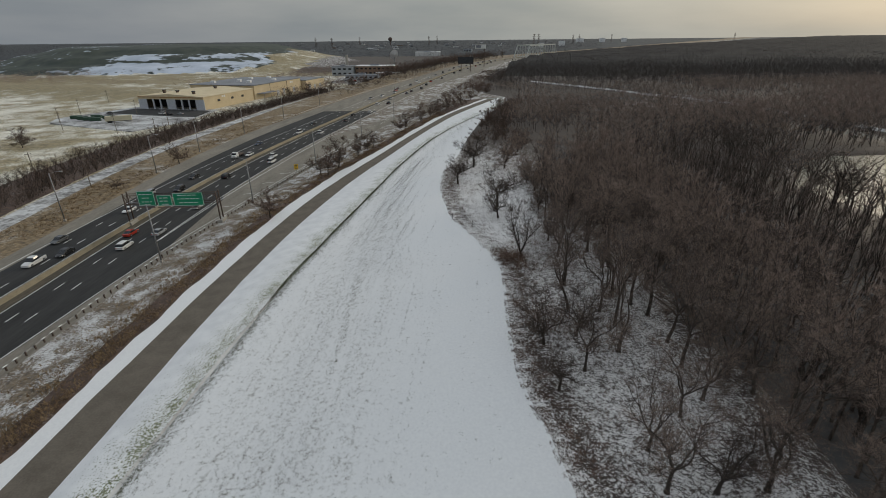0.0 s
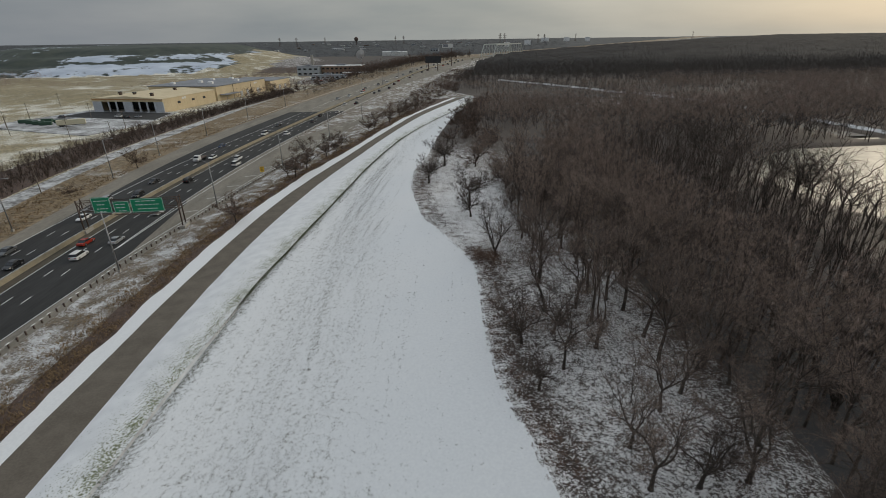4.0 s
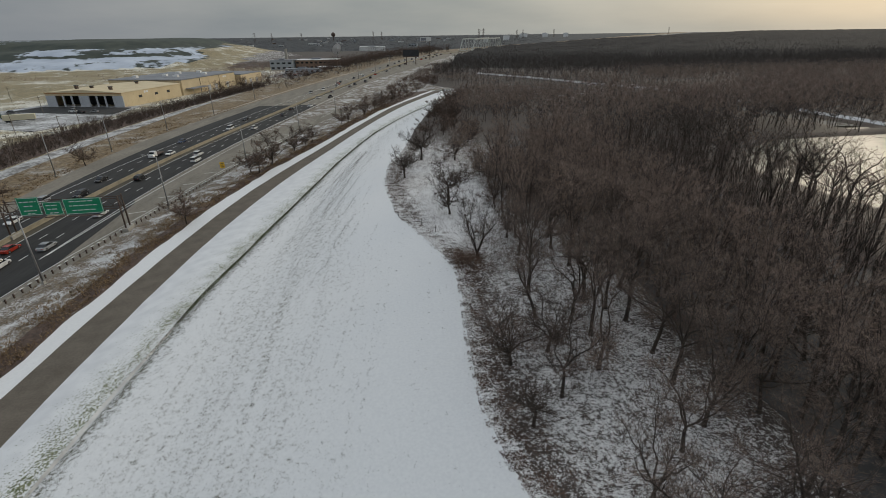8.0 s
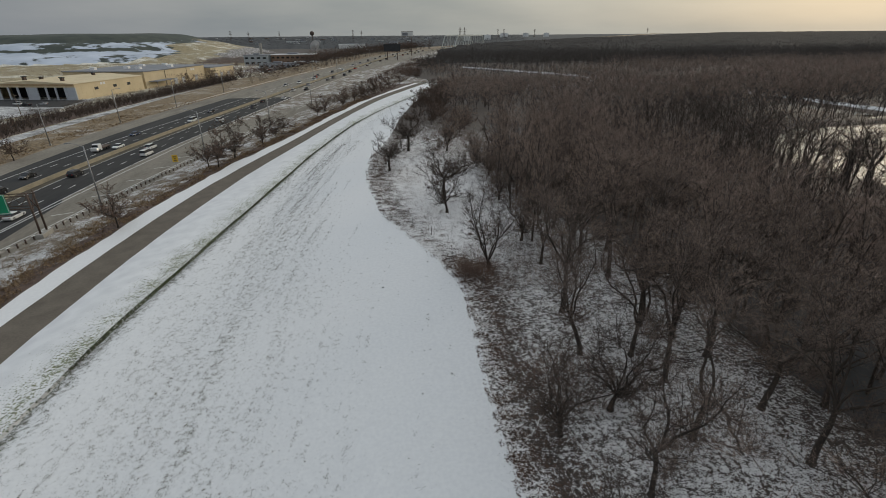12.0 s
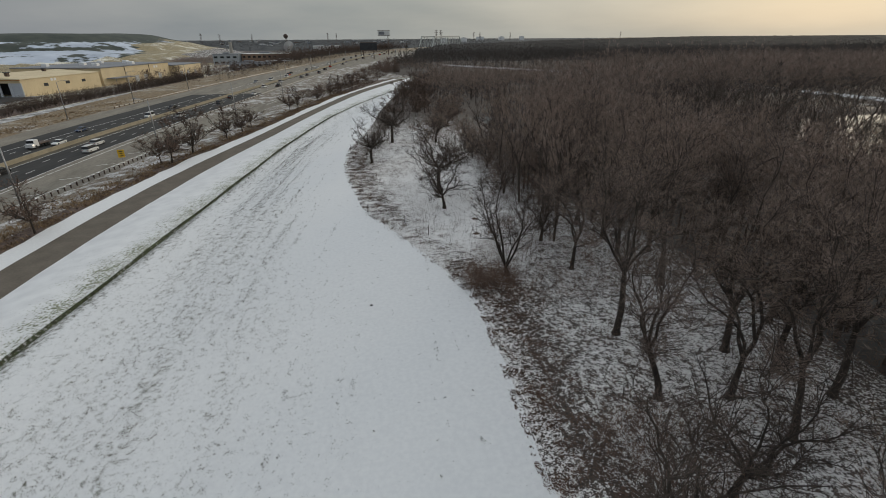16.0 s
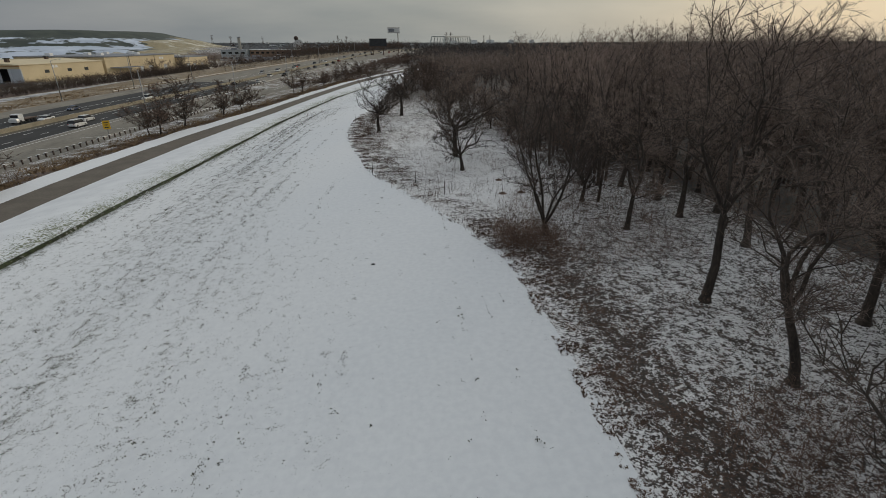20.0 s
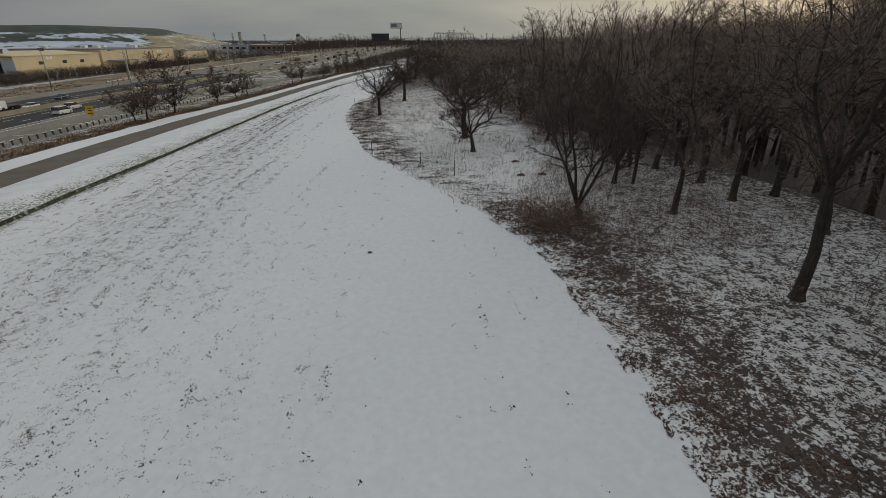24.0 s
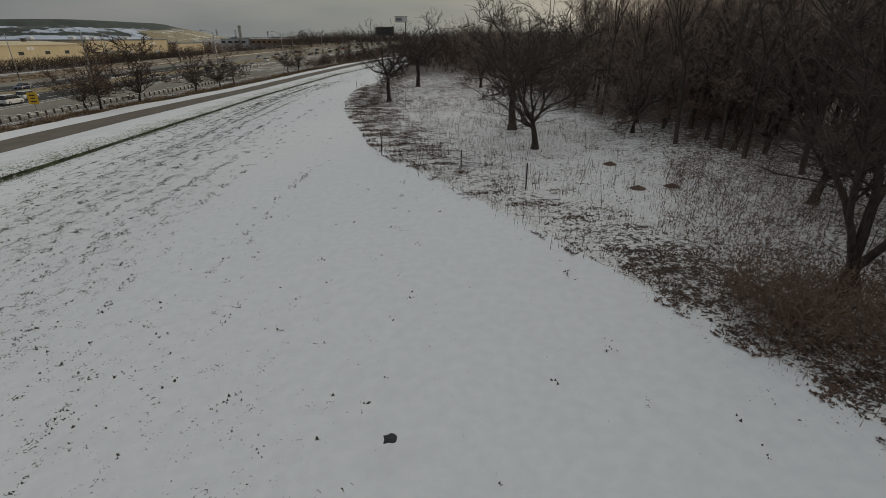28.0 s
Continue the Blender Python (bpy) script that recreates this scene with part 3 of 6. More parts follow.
def ground_z(x, y):
    e = float(np.interp(y, YS, edge))
    if x >= e:
        z, _ = east_z(x, y)
        return float(z) * min((x - e) / 6, 1)
    lines = [np.interp(y, YS, a) for a in (front - 3.5, left, rail + 1.0, mid_v, snowl, pathl, pathr, ditch, ditch + 0.75 * (edge - ditch), edge)]
    r, p, d = (np.interp(y, YS, a) for a in (rz, zp, zd))
    zs = [-4.9, r, r, p * 0.75 + r * 0.25, p, p, p, d, 0, 0]
    if y > END:
        lines, zs = [lines[0], lines[1], lines[2], lines[-1]], [-4.9, r, r, 0]
    if x < lines[0]:
        return float(west_z(x, y))
    return float(np.interp(x, lines, zs))


L_EXIT = smooth_line([(258, -44), (280, -36.5), (300, -27), (322, -16.5), (345, -4), (360, 6), (370, 15)])
ramp_y = np.arange(260, 370, 4.0)
exit_s = Shape()
for y in ramp_y:
    x = float(L_EXIT(y))
    exit_s.v += [(x + o, y, ground_z(x + o, y) + (0.22 if abs(o) < 4 else -0.3)) for o in (-4.4, -2.6, 0, 2.6, 4.4)]
exit_s.f = [(i * 5 + j, i * 5 + j + 1, i * 5 + j + 6, i * 5 + j + 5) for i in range(len(ramp_y) - 1) for j in range(4)]
tagged(part("exit_ramp", exit_s, M_SHOULDER), kind="structure")


# ---- trees ----
def grow(rng, H, fork=0.25, leaders=4, width=0.34, twigs=7, lean=0.05, r0=None, gnarl=1.0, fine=0.014, steep=(40, 75), side=9, laterals=3, fan=6, low=0.0):
    """Wood and twig shapes of one bare tree of height H with a rounded crown, base at the origin.
    fork: height of the bare stem; width: half the crown's width; steep: the limbs' climb in degrees; low: how far along a limb its branches begin."""
    wood, twig = Shape(), Shape()
    r0 = r0 or H * 0.018
    half = H * (1 - fork * 0.75) / 2
    mid_h = H - half

    def rnd(a):
        return rng.uniform(-a, a)

    def reach(p, d):
        ax, az = width * H, half
        P, Dv = Vector((p.x / ax, p.y / ax, (p.z - mid_h) / az)), Vector((d.x / ax, d.y / ax, d.z / az))
        a, b, c = Dv.dot(Dv), P.dot(Dv), P.dot(P) - 1
        disc = b * b - a * c
        if disc <= 0:
            return H * 0.08
        return min(max((-b + math.sqrt(disc)) / a, H * 0.08), H * 0.9)

    def blade(p, q, w):
        s = (q - p).cross(Vector((rnd(1), rnd(1), rnd(1))))
        s = s.normalized() * w if s.length > 1e-6 else Vector((w, 0, 0))
        twig.add([p - s, p + s, q], [(0, 1, 2)])

    def run(p, d, length, r, level):
        n = (5, 8, 3, 2)[level]
        pts, rad = [p], [r]
        bend = Vector((rnd(1), rnd(1), rnd(0.5))) * (0.02, 0.10, 0.22, 0.2)[level] * gnarl
        for i in range(n):
            up = (0.0, 0.05, 0.07, 0.05)[level]
            d = (d + bend + Vector((rnd(0.3), rnd(0.3), rnd(0.24) + up)) * (0.4, 1.0 * gnarl, 1.5 * gnarl, 1.7)[level]).normalized()
            p = p + d * (length / n)
            pts.append(p)
            rad.append(r * (1 - (0.35 if level == 0 else 0.85) * (i + 1) / n))
        for i in range(n):
            if level < 2:
                wood.tube(pts[i], pts[i + 1], rad[i], rad[i + 1], (7, 5)[level], False)
            elif level == 2:
                wood.tube(pts[i], pts[i + 1], max(rad[i], 0.024), max(rad[i + 1], 0.014), 3, False)
            else:
                s = (pts[i + 1] - pts[i]).orthogonal().normalized() * max(rad[i], 0.014)
                wood.add([pts[i] - s, pts[i] + s, pts[i + 1] + s * 0.6, pts[i + 1] - s * 0.6], [(0, 1, 2, 3)])
        return pts, rad, d

    base_d = Vector((rnd(lean), rnd(lean), 1)).normalized()
    wood.tube((0, 0, -0.25), (0, 0, 0.35), r0 * 1.7, r0 * 1.05, 7, False)
    pts, rad, d = run(Vector((0, 0, 0.3)), base_d, H * fork, r0, 0)
    starts = []
    a0 = rng.uniform(0, 6.3)
    for k in range(leaders):
        a = a0 + k * 6.283 / leaders + rnd(0.4)
        e = math.radians(rng.uniform(*steep))
        dv = Vector((math.cos(a) * math.cos(e), math.sin(a) * math.cos(e), math.sin(e)))
        starts.append((pts[-1], dv, reach(pts[-1], dv) * rng.uniform(0.8, 1.0), rad[-1] * rng.uniform(0.7, 1.0) * (0.95 if leaders < 5 else 0.75)))
    for k in range(laterals):
        a = rng.uniform(0, 6.3)
        p = pts[rng.choice((4, 5))]
        dv = Vector((math.cos(a), math.sin(a), rng.uniform(0.1, 0.5))).normalized()
        starts.append((p, dv, min(reach(p, dv), H * 0.4), rad[-1] * 0.45))
    for p, d, ln, r in starts:
        p1, r1, _ = run(p, d, ln, r, 1)
        for _ in range(side):
            i = min(int(8 * (low + (1 - low) * rng.random())), 7)
            q = p1[i].lerp(p1[i + 1], rng.random())
            along_d = (p1[i + 1] - p1[i]).normalized()
            d2 = (along_d * 0.55 + Vector((rnd(1), rnd(1), rng.uniform(-0.5, 0.9)))).normalized()
            l2 = min(reach(q, d2) * 0.95, max(ln * rng.uniform(0.28, 0.55), H * 0.12))
            p2, r2, _ = run(q, d2, l2, r1[i] * 0.5, 2)
            for _ in range(fan):
                j = rng.randint(0, 2)
                q2 = p2[j].lerp(p2[j + 1], rng.random())
                d3 = (Vector((rnd(1), rnd(1), rng.uniform(-0.4, 1.0))) + d2 * 0.5).normalized()
                l3 = min(reach(q2, d3), H * rng.uniform(0.06, 0.13))
                p3, _, _ = run(q2, d3, l3, 0.016, 3)
                for _ in range(twigs):
                    g = rng.randint(0, 1)
                    q3 = p3[g].lerp(p3[g + 1], rng.random())
                    d4 = (d3 * 0.6 + Vector((rnd(1), rnd(1), rng.uniform(-0.5, 0.9)))).normalized()
                    blade(q3, q3 + d4 * H * rng.uniform(0.014, 0.042), fine)
    return wood, twig


rng = random.Random(7)
KINDS = []


def kind(H, material, *args, **kw):
    w, t = grow(rng, H, *args, **kw)
    KINDS.append((H, w.mesh("trunk", M_BARK, True), t.mesh("crown", material)))


for H, fork, lead, width in ((17, 0.34, 3, 0.19), (18, 0.42, 3, 0.17), (16, 0.28, 4, 0.22), (18, 0.45, 4, 0.18), (15, 0.3, 4, 0.24), (17, 0.38, 3, 0.2)):       # upright trees of the wood
    kind(H, M_TWIG, fork, lead, width, 5, 0.06, None, 1.15, 0.013, (60, 86), 9, 3, 5, low=0.2)
kind(12, M_OAKTWIG, 0.26, 7, 0.52, 7, 0.05, 0.30, 1.75, 0.015, (8, 72), 11, 3, 7)                  # gnarled oaks
kind(10, M_OAKTWIG, 0.14, 5, 0.52, 8, 0.06, 0.22, 1.7, 0.014, (14, 70), 11, 3, 7)
kind(14, M_OAKTWIG, 0.05, 5, 0.36, 11, 0.02, 0.36, 0.7, 0.013, (63, 78), 17, 0, 7, low=0.3)         # steep forked stems
for H, fork, lead, width in ((16, 0.20, 3, 0.33), (17, 0.15, 4, 0.31), (15, 0.24, 4, 0.36)):     # sinuous forked trees of the terrace
    kind(H, M_TWIG, fork, lead, width, 12, 0.06, H * 0.0155, 1.5, 0.0105, (56, 80), 11, 2, 7, low=0.3)
kind(11, M_TWIG, 0.10, 8, 0.56, 11, 0.05, 0.2, 1.4, 0.022, (10, 80), 10, 3, 7)                  # round dense crowns
kind(16, M_OAKTWIG, 0.30, 6, 0.33, 7, 0.03, 0.28, 1.1, 0.013, (35, 84), 10, 4, 6)                   # upswept oak
for H, fork, lead, width in ((15, 0.24, 5, 0.42), (14, 0.30, 4, 0.38), (16, 0.20, 4, 0.45)):     # open spreading trees of the pond's bank
    kind(H, M_TWIG, fork, lead, width, 3, 0.07, 0.27, 1.5, 0.012, (32, 72), 9, 2, 4, low=0.15)
for H, fork, lead, width in ((17, 0.26, 4, 0.33), (18, 0.20, 4, 0.34), (17, 0.30, 5, 0.31)):     # fuller trees behind them
    kind(H, M_TWIG, fork, lead, width, 13, 0.05, H * 0.0165, 1.4, 0.0125, (52, 82), 13, 1, 8, low=0.3)


def tree(x, y, which, H, turn, group, label):
    h0, wood, twig = KINDS[which]
    ob = empty("tree", label, "tree", group, pose(x, y, ground_z(x, y), 0, 0, turn))
    ob.scale = (H / h0,) * 3
    part("trunk", wood, None, ob)
    part("crown", twig, None, ob)
    return ob


placed = []
EDGE_TREES = [(10.4, 166.2, 6, 14.5), (4.3, 145.8, 6, 11.5), (13.6, 114.9, 7, 11.5), (16.0, 91.3, 8, 13), (25.4, 58.3, 0, 16), (19.2, 53.8, 5, 12), (14.7, 60.1, 7, 11),
              (22.3, 34.4, 2, 13), (32.7, 34.7, 4, 15), (22, 78.6, 2, 16.5), (20.8, 70.5, 0, 14), (23.7, 91.5, 1, 13), (23.4, 100.1, 7, 10), (31.5, 86.4, 3, 17), (29.7, 74.7, 1, 17), (20.2, 62.3, 7, 11), (27.1, 65.3, 0, 15), (33.6, 60.7, 2, 15),
              (33.6, 68.4, 5, 16), (25.9, 69.5, 1, 14), (32.7, 48.1, 4, 14), (28.5, 45.1, 5, 12), (36.9, 39.4, 0, 15), (27.4, 34.4, 7, 11), (14.8, 49.8, 6, 8), (30.5, 105, 3, 16), (30.6, 94, 1, 16),
              (35.2, 94.7, 2, 17), (14.4, 123.6, 6, 14.5), (25, 121, 12, 10), (29, 113, 11, 13), (31, 133, 12, 11), (37, 118, 12, 12), (36, 137, 11, 13), (41, 127, 12, 12), (40, 143, 12, 11), (26, 147, 12, 9), (21.1, 164.9, 12, 14), (34.3, 169.9, 0, 12), (36.9, 169.6, 1, 12), (38.2, 157.4, 3, 11), (42.1, 151.1, 1, 11), (27, 138.6, 12, 10), (29.5, 191.5, 12, 11), (28.3, 155, 12, 8.5), (33, 128, 12, 10), (37, 78, 3, 17), (38.5, 53, 1, 15), (22.5, 39.8, 1, 12), (39.8, 49.3, 2, 13), (39.7, 60.4, 0, 14), (32.0, 71.9, 2, 15)]
for x, y, k, H in EDGE_TREES:
    k = k if k > 5 or y > 140 else (9 if y < 62 else 17) + k % 3
    H = H * (1.15 if y < 62 else 1.12) if k > 8 and y < 110 else H
    tree(x, y, k, H, rng.uniform(0, 360), "trees at the field's edge", "bare dark-barked oak standing in snow at the field's edge")
    placed.append((x, y))


def fits(x, y, gap):
    return min((x - a) ** 2 + (y - b) ** 2 for a, b in placed) >= gap * gap


n_near = 0
tries = 0
while n_near < 175 and tries < 14000:
    tries += 1
    x, y = rng.uniform(16, 92), rng.uniform(14, 165)
    d = x - float(np.interp(y, YS, edge))
    if d < 8 or (x < 31 and y < 106) or (d < 18 and rng.random() < 0.75) or (96 < y < 136 and x < 27) or (x < 43 and y < 100 and rng.random() < 0.6) or (y > 112 and x < 28) or (y > 152 and x < 46) or (y > 138 and x < 62 and rng.random() < 0.6) or x > y * 1.02 + 22:
        continue
    if (x > 62 and rng.random() < 0.45) or x > 90:
        continue
    if not fits(x, y, 5.4 if x < 42 else 4.4):
        continue
    placed.append((x, y))
    n_near += 1
    flooded = 44 < x < 86
    tree(x, y, rng.randint(0, 5) if x > 52 else rng.randint(17, 19), rng.uniform(12, 16) if x > 58 else rng.uniform(15.5, 18.5), rng.uniform(0, 360), "trees of the riverside wood",
         "tall bare grey-brown tree standing in frozen floodwater" if flooded else "tall bare grey-brown tree in snowy leaf litter")


def far_wood(name, spots, blades, material, label, cone=1.0, thick=0.0, slim=1.0):
    """Many bare trees as one mesh: tapered stems and sprays of thin branches. spots: x, y, z, H."""
    r = np.random.RandomState(5)
    S = np.array(spots)
    n = len(S)
    base = S[:, :3]
    H = S[:, 3]
    ang = r.rand(n, 1) * 6.28 + np.arange(3)[None] * 2.094
    rad = np.where(H > 6, np.maximum(H * 0.014, 0.10), H * 0.007)[:, None]
    stem = np.zeros((n, 4, 3))
    stem[:, :3, 0], stem[:, :3, 1], stem[:, :3, 2] = base[:, 0:1] + rad * np.cos(ang), base[:, 1:2] + rad * np.sin(ang), base[:, 2:3] - 0.3
    stem[:, 3] = base + np.stack([r.randn(n) * 0.4, r.randn(n) * 0.4, H * 0.8], 1)
    k = np.arange(n)[:, None] * 4
    f1 = np.concatenate([k + np.array([0, 1, 3]), k + np.array([1, 2, 3]), k + np.array([2, 0, 3])])
    a = r.rand(n, blades) * 6.28
    h0 = r.uniform(0.22 if thick == 0 else 0.02, 0.82, (n, blades))
    ln = H[:, None] * r.uniform(0.07, 0.19, (n, blades)) * (1.1 - 0.4 * h0)
    out = r.random_sample((n, blades)) ** 0.6 * 0.2 * H[:, None] * cone * np.sqrt(np.clip(1 - ((h0 - 0.52) / 0.42) ** 2, 0.02, 1))
    p = np.stack([base[:, 0:1] + np.cos(a) * out, base[:, 1:2] + np.sin(a) * out, base[:, 2:3] + h0 * H[:, None]], 2)
    da = a + r.randn(n, blades) * 0.8
    el = r.uniform(-0.35, 1.2, (n, blades))
    d = np.stack([np.cos(da) * np.cos(el), np.sin(da) * np.cos(el), np.sin(el)], 2)
    q = p + d * ln[:, :, None]
    sa = r.rand(n, blades) * 6.28
    wd = np.maximum(slim * H[:, None] * r.uniform(0.004, 0.010, (n, blades)), thick)[:, :, None]
    side = np.stack([np.cos(sa), np.sin(sa), 0 * sa], 2) * wd
    tri = np.stack([p - side, p + side, q], 2).reshape(-1, 3)
    v = np.concatenate([stem.reshape(-1, 3), tri])
    f2 = (np.arange(n * blades) * 3 + 4 * n)[:, None] + np.array([0, 1, 2])
    F = np.concatenate([f1, f2]).astype(np.int32)
    me = bpy.data.meshes.new(name)
    me.vertices.add(len(v))
    me.vertices.foreach_set("co", v.ravel().astype(np.float32))
    me.loops.add(F.size)
    me.loops.foreach_set("vertex_index", F.ravel())
    me.polygons.add(len(F))
    me.polygons.foreach_set("loop_start", np.arange(0, F.size, 3, dtype=np.int32))
    me.materials.append(material)
    me.update(calc_edges=True)
    me.validate()
    return tagged(new(name, me), label, "woodland", kind="stuff")


def light_tree(r, H, fork, width, limbs, side, twigs, tw, steep, stout=0.012, climb=0.2):
    """A bare tree in few faces, for woods that stand off: vertices, triangles and which of these are twigs."""
    V, F, K = [], [], []

    def tube(p, q, r0, r1):
        u = (q - p).orthogonal().normalized()
        w = (q - p).normalized().cross(u)
        k = len(V)
        for c, rr in ((p, r0), (q, r1)):
            V.extend(c + (u * math.cos(a) + w * math.sin(a)) * rr for a in (0, 2.094, 4.189))
        for i in range(3):
            j = (i + 1) % 3
            F.extend(((k + i, k + j, k + 3 + j), (k + i, k + 3 + j, k + 3 + i)))
            K.extend((0, 0))

    def blade(p, q, w, kind_):
        sd = (q - p).cross(Vector((r.uniform(-1, 1), r.uniform(-1, 1), r.uniform(-0.4, 0.4))))
        sd = sd.normalized() * w if sd.length > 1e-6 else Vector((w, 0, 0))
        k = len(V)
        V.extend((p - sd, p + sd, q))
        F.append((k, k + 1, k + 2))
        K.append(kind_)

    top = Vector((r.uniform(-0.04, 0.04) * H, r.uniform(-0.04, 0.04) * H, fork * H))
    r0 = H * stout
    tube(Vector((0, 0, -0.4)), top, r0 * 1.15, r0 * 0.8)
    tips = []
    for i in range(limbs):
        a, e = i * 6.283 / limbs + r.uniform(-0.5, 0.5), radians(r.uniform(*steep))
        d = Vector((math.cos(a) * math.cos(e), math.sin(a) * math.cos(e), math.sin(e)))
        ln = H * (1 - fork) * r.uniform(0.75, 1.0)
        p, rad = top, r0 * 0.62
        for j in range(3):
            d = (d + Vector((r.uniform(-0.25, 0.25), r.uniform(-0.25, 0.25), r.uniform(0.0, climb)))).normalized()
            q = p + d * ln / 3
            tube(p, q, rad, rad * 0.6)
            for _ in range(side):
                b = p.lerp(q, r.random())
                dd = (d * 0.7 + Vector((r.uniform(-1, 1), r.uniform(-1, 1), r.uniform(-0.1, 0.8)))).normalized()
                e_ = b + dd * H * width * r.uniform(0.3, 0.75)
                blade(b, e_, max(rad * 0.4, 0.03), 0)
                tips.append((b, e_, dd))
            p, rad = q, rad * 0.6
    for _ in range(twigs):
        b, e_, dd = r.choice(tips)
        p = b.lerp(e_, r.uniform(0.25, 1.0))
        d = (dd * 0.6 + Vector((r.uniform(-1, 1), r.uniform(-1, 1), r.uniform(-0.2, 1.0)))).normalized()
        blade(p, p + d * H * r.uniform(0.035, 0.085), tw, 1)
    return np.array([tuple(v) for v in V], np.float32), np.array(F, np.int32), np.array(K, np.int32)


def light_wood(name, spots, kinds, twig_material, label, bark=None):
    """Many light trees as one mesh, each turned and sized at random. spots: x, y, z, H; kinds: pairs of height and tree."""
    r = np.random.RandomState(13)
    which = r.randint(0, len(kinds), len(spots))
    vs, fs, ks, n = [], [], [], 0
    S = np.array(spots, np.float32)
    for w_, (h0, (v, f, k)) in enumerate(kinds):
        P = S[which == w_]
        m = len(P)
        if not m:
            continue
        a = r.rand(m).astype(np.float32) * 6.283
        sc = P[:, 3] / h0
        c, q = np.cos(a)[:, None] * sc[:, None] * r.uniform(0.9, 1.15, (m, 1)), np.sin(a)[:, None] * sc[:, None]
        out = np.stack([v[None, :, 0] * c - v[None, :, 1] * q + P[:, 0:1], v[None, :, 0] * q + v[None, :, 1] * c + P[:, 1:2], v[None, :, 2] * sc[:, None] + P[:, 2:3]], 2)
        vs.append(out.reshape(-1, 3))
        fs.append((f[None] + (np.arange(m, dtype=np.int32) * len(v))[:, None, None] + n).reshape(-1, 3))
        ks.append(np.tile(k, m))
        n += m * len(v)
    V, F, K = np.concatenate(vs), np.concatenate(fs), np.concatenate(ks)
    me = bpy.data.meshes.new(name)
    me.vertices.add(len(V))
    me.vertices.foreach_set("co", V.ravel().astype(np.float32))
    me.loops.add(F.size)
    me.loops.foreach_set("vertex_index", F.ravel().astype(np.int32))
    me.polygons.add(len(F))
    me.polygons.foreach_set("loop_start", np.arange(0, F.size, 3, dtype=np.int32))
    me.materials.append(bark or M_BARK)
    me.materials.append(twig_material)
    me.polygons.foreach_set("material_index", K.astype(np.int32))
    me.update(calc_edges=True)
    return tagged(new(name, me), label, "woodland", kind="stuff")


lrng = random.Random(21)
TALL = [(17, light_tree(lrng, 17, f_, w_, 4, 3, 300, 0.024, (58, 84))) for f_, w_ in ((0.50, 0.20), (0.42, 0.22), (0.55, 0.18), (0.38, 0.24))]
OPEN = [(16, light_tree(lrng, 16, f_, w_, 4, 2, 90, 0.022, (62, 86))) for f_, w_ in ((0.50, 0.16), (0.42, 0.18), (0.58, 0.14))]
ROUND = [(13, light_tree(lrng, 13, f_, w_, 6, 2, 250, 0.034, (18, 72), 0.008, 0.12)) for f_, w_ in ((0.28, 0.34), (0.22, 0.38), (0.34, 0.32), (0.26, 0.40))]
BUSH = [(6, light_tree(lrng, 6, f_, w_, 5, 2, 110, 0.034, (25, 75))) for f_, w_ in ((0.10, 0.40), (0.14, 0.36), (0.08, 0.45))]
COARSE = [(15, light_tree(lrng, 15, f_, w_, 5, 1, 130, 0.10, (15, 70), 0.009, 0.1)) for f_, w_ in ((0.32, 0.32), (0.26, 0.36), (0.38, 0.30))]


def scatter(x0, x1, y0, y1, spacing, keep):
    out = []
    y = y0
    while y < y1:
        x = x0
        while x < x1:
            px_, py_ = x + rng.uniform(-0.5, 0.5) * spacing, y + rng.uniform(-0.5, 0.5) * spacing
            if keep(px_, py_):
                out.append((px_, py_))
            x += spacing
        y += spacing
    return out


def levee(x):
    return float(np.interp(x, (60, 86, 129, 157, 186, 200), (545, 502, 433, 381, 330, 262)))


def in_wood(x, y):
    d = x - float(np.interp(y, YS, edge))
    if d < 13 or x > y * 1.15 + 60:
        return False
    if y < 232 and (x < 42 or (x < 62 and rng.random() < 0.85)):
        return False
    _, wet = east_z(x, y)
    if wet > -1.5 and not (x < 92 and y < 215 and not (y > 160 and x < 56)):
        return 330 < y < 400 and x < 150 and rng.random() < 0.3
    if 60 < x < 150 and 322 < y < levee(x) - 14:
        return rng.random() < 0.45
    if y > 150 and abs(x - float(L_LEVEE(y))) < 3.0:
        return False
    if y < 420 and noise.noise(Vector((x * 0.021, y * 0.021, 2.0))) > 0.22:
        return rng.random() < 0.12
    if 140 < x < 235 and 285 < y < 360:
        return rng.random() < 0.2
    if 105 < x < 112 or (112 < x < 180 and 175 < y < 190):
        return rng.random() < 0.3
    return True


def wood_height(x, y):
    if 86 < x < 114 and y < 190:
        return rng.uniform(14, 17)
    if x > 85 and y < 235:
        return rng.uniform(18.5, 22.5)
    low_ = min(max((y - 200) / 110, 0), 1) * (1 if x < 190 else 0.4)
    return rng.uniform(14.5, 18) * (1 - 0.40 * low_)


mid = scatter(16, 560, 130, 430, 5.8, lambda x, y: in_wood(x, y) and (y > 165 or x > 92) and x < 1.3 * y + 10)
for k in range(46):
    x, y = 98 + 12 * rng.random(), 66 + 2.5 * k + rng.uniform(-2, 2)
    if x < y * 1.1 + 30:
        tree(x, y, rng.choice((14, 15, 16)), rng.uniform(16, 20.5), rng.uniform(0, 360), "trees on the pond's bank", "spreading bare tree on the pond bank")
light_wood("woodland", [(x, y, ground_z(x, y), wood_height(x, y)) for x, y in mid], ROUND, M_TWIG, "bare brown woodland along the river", M_MIDBARK)
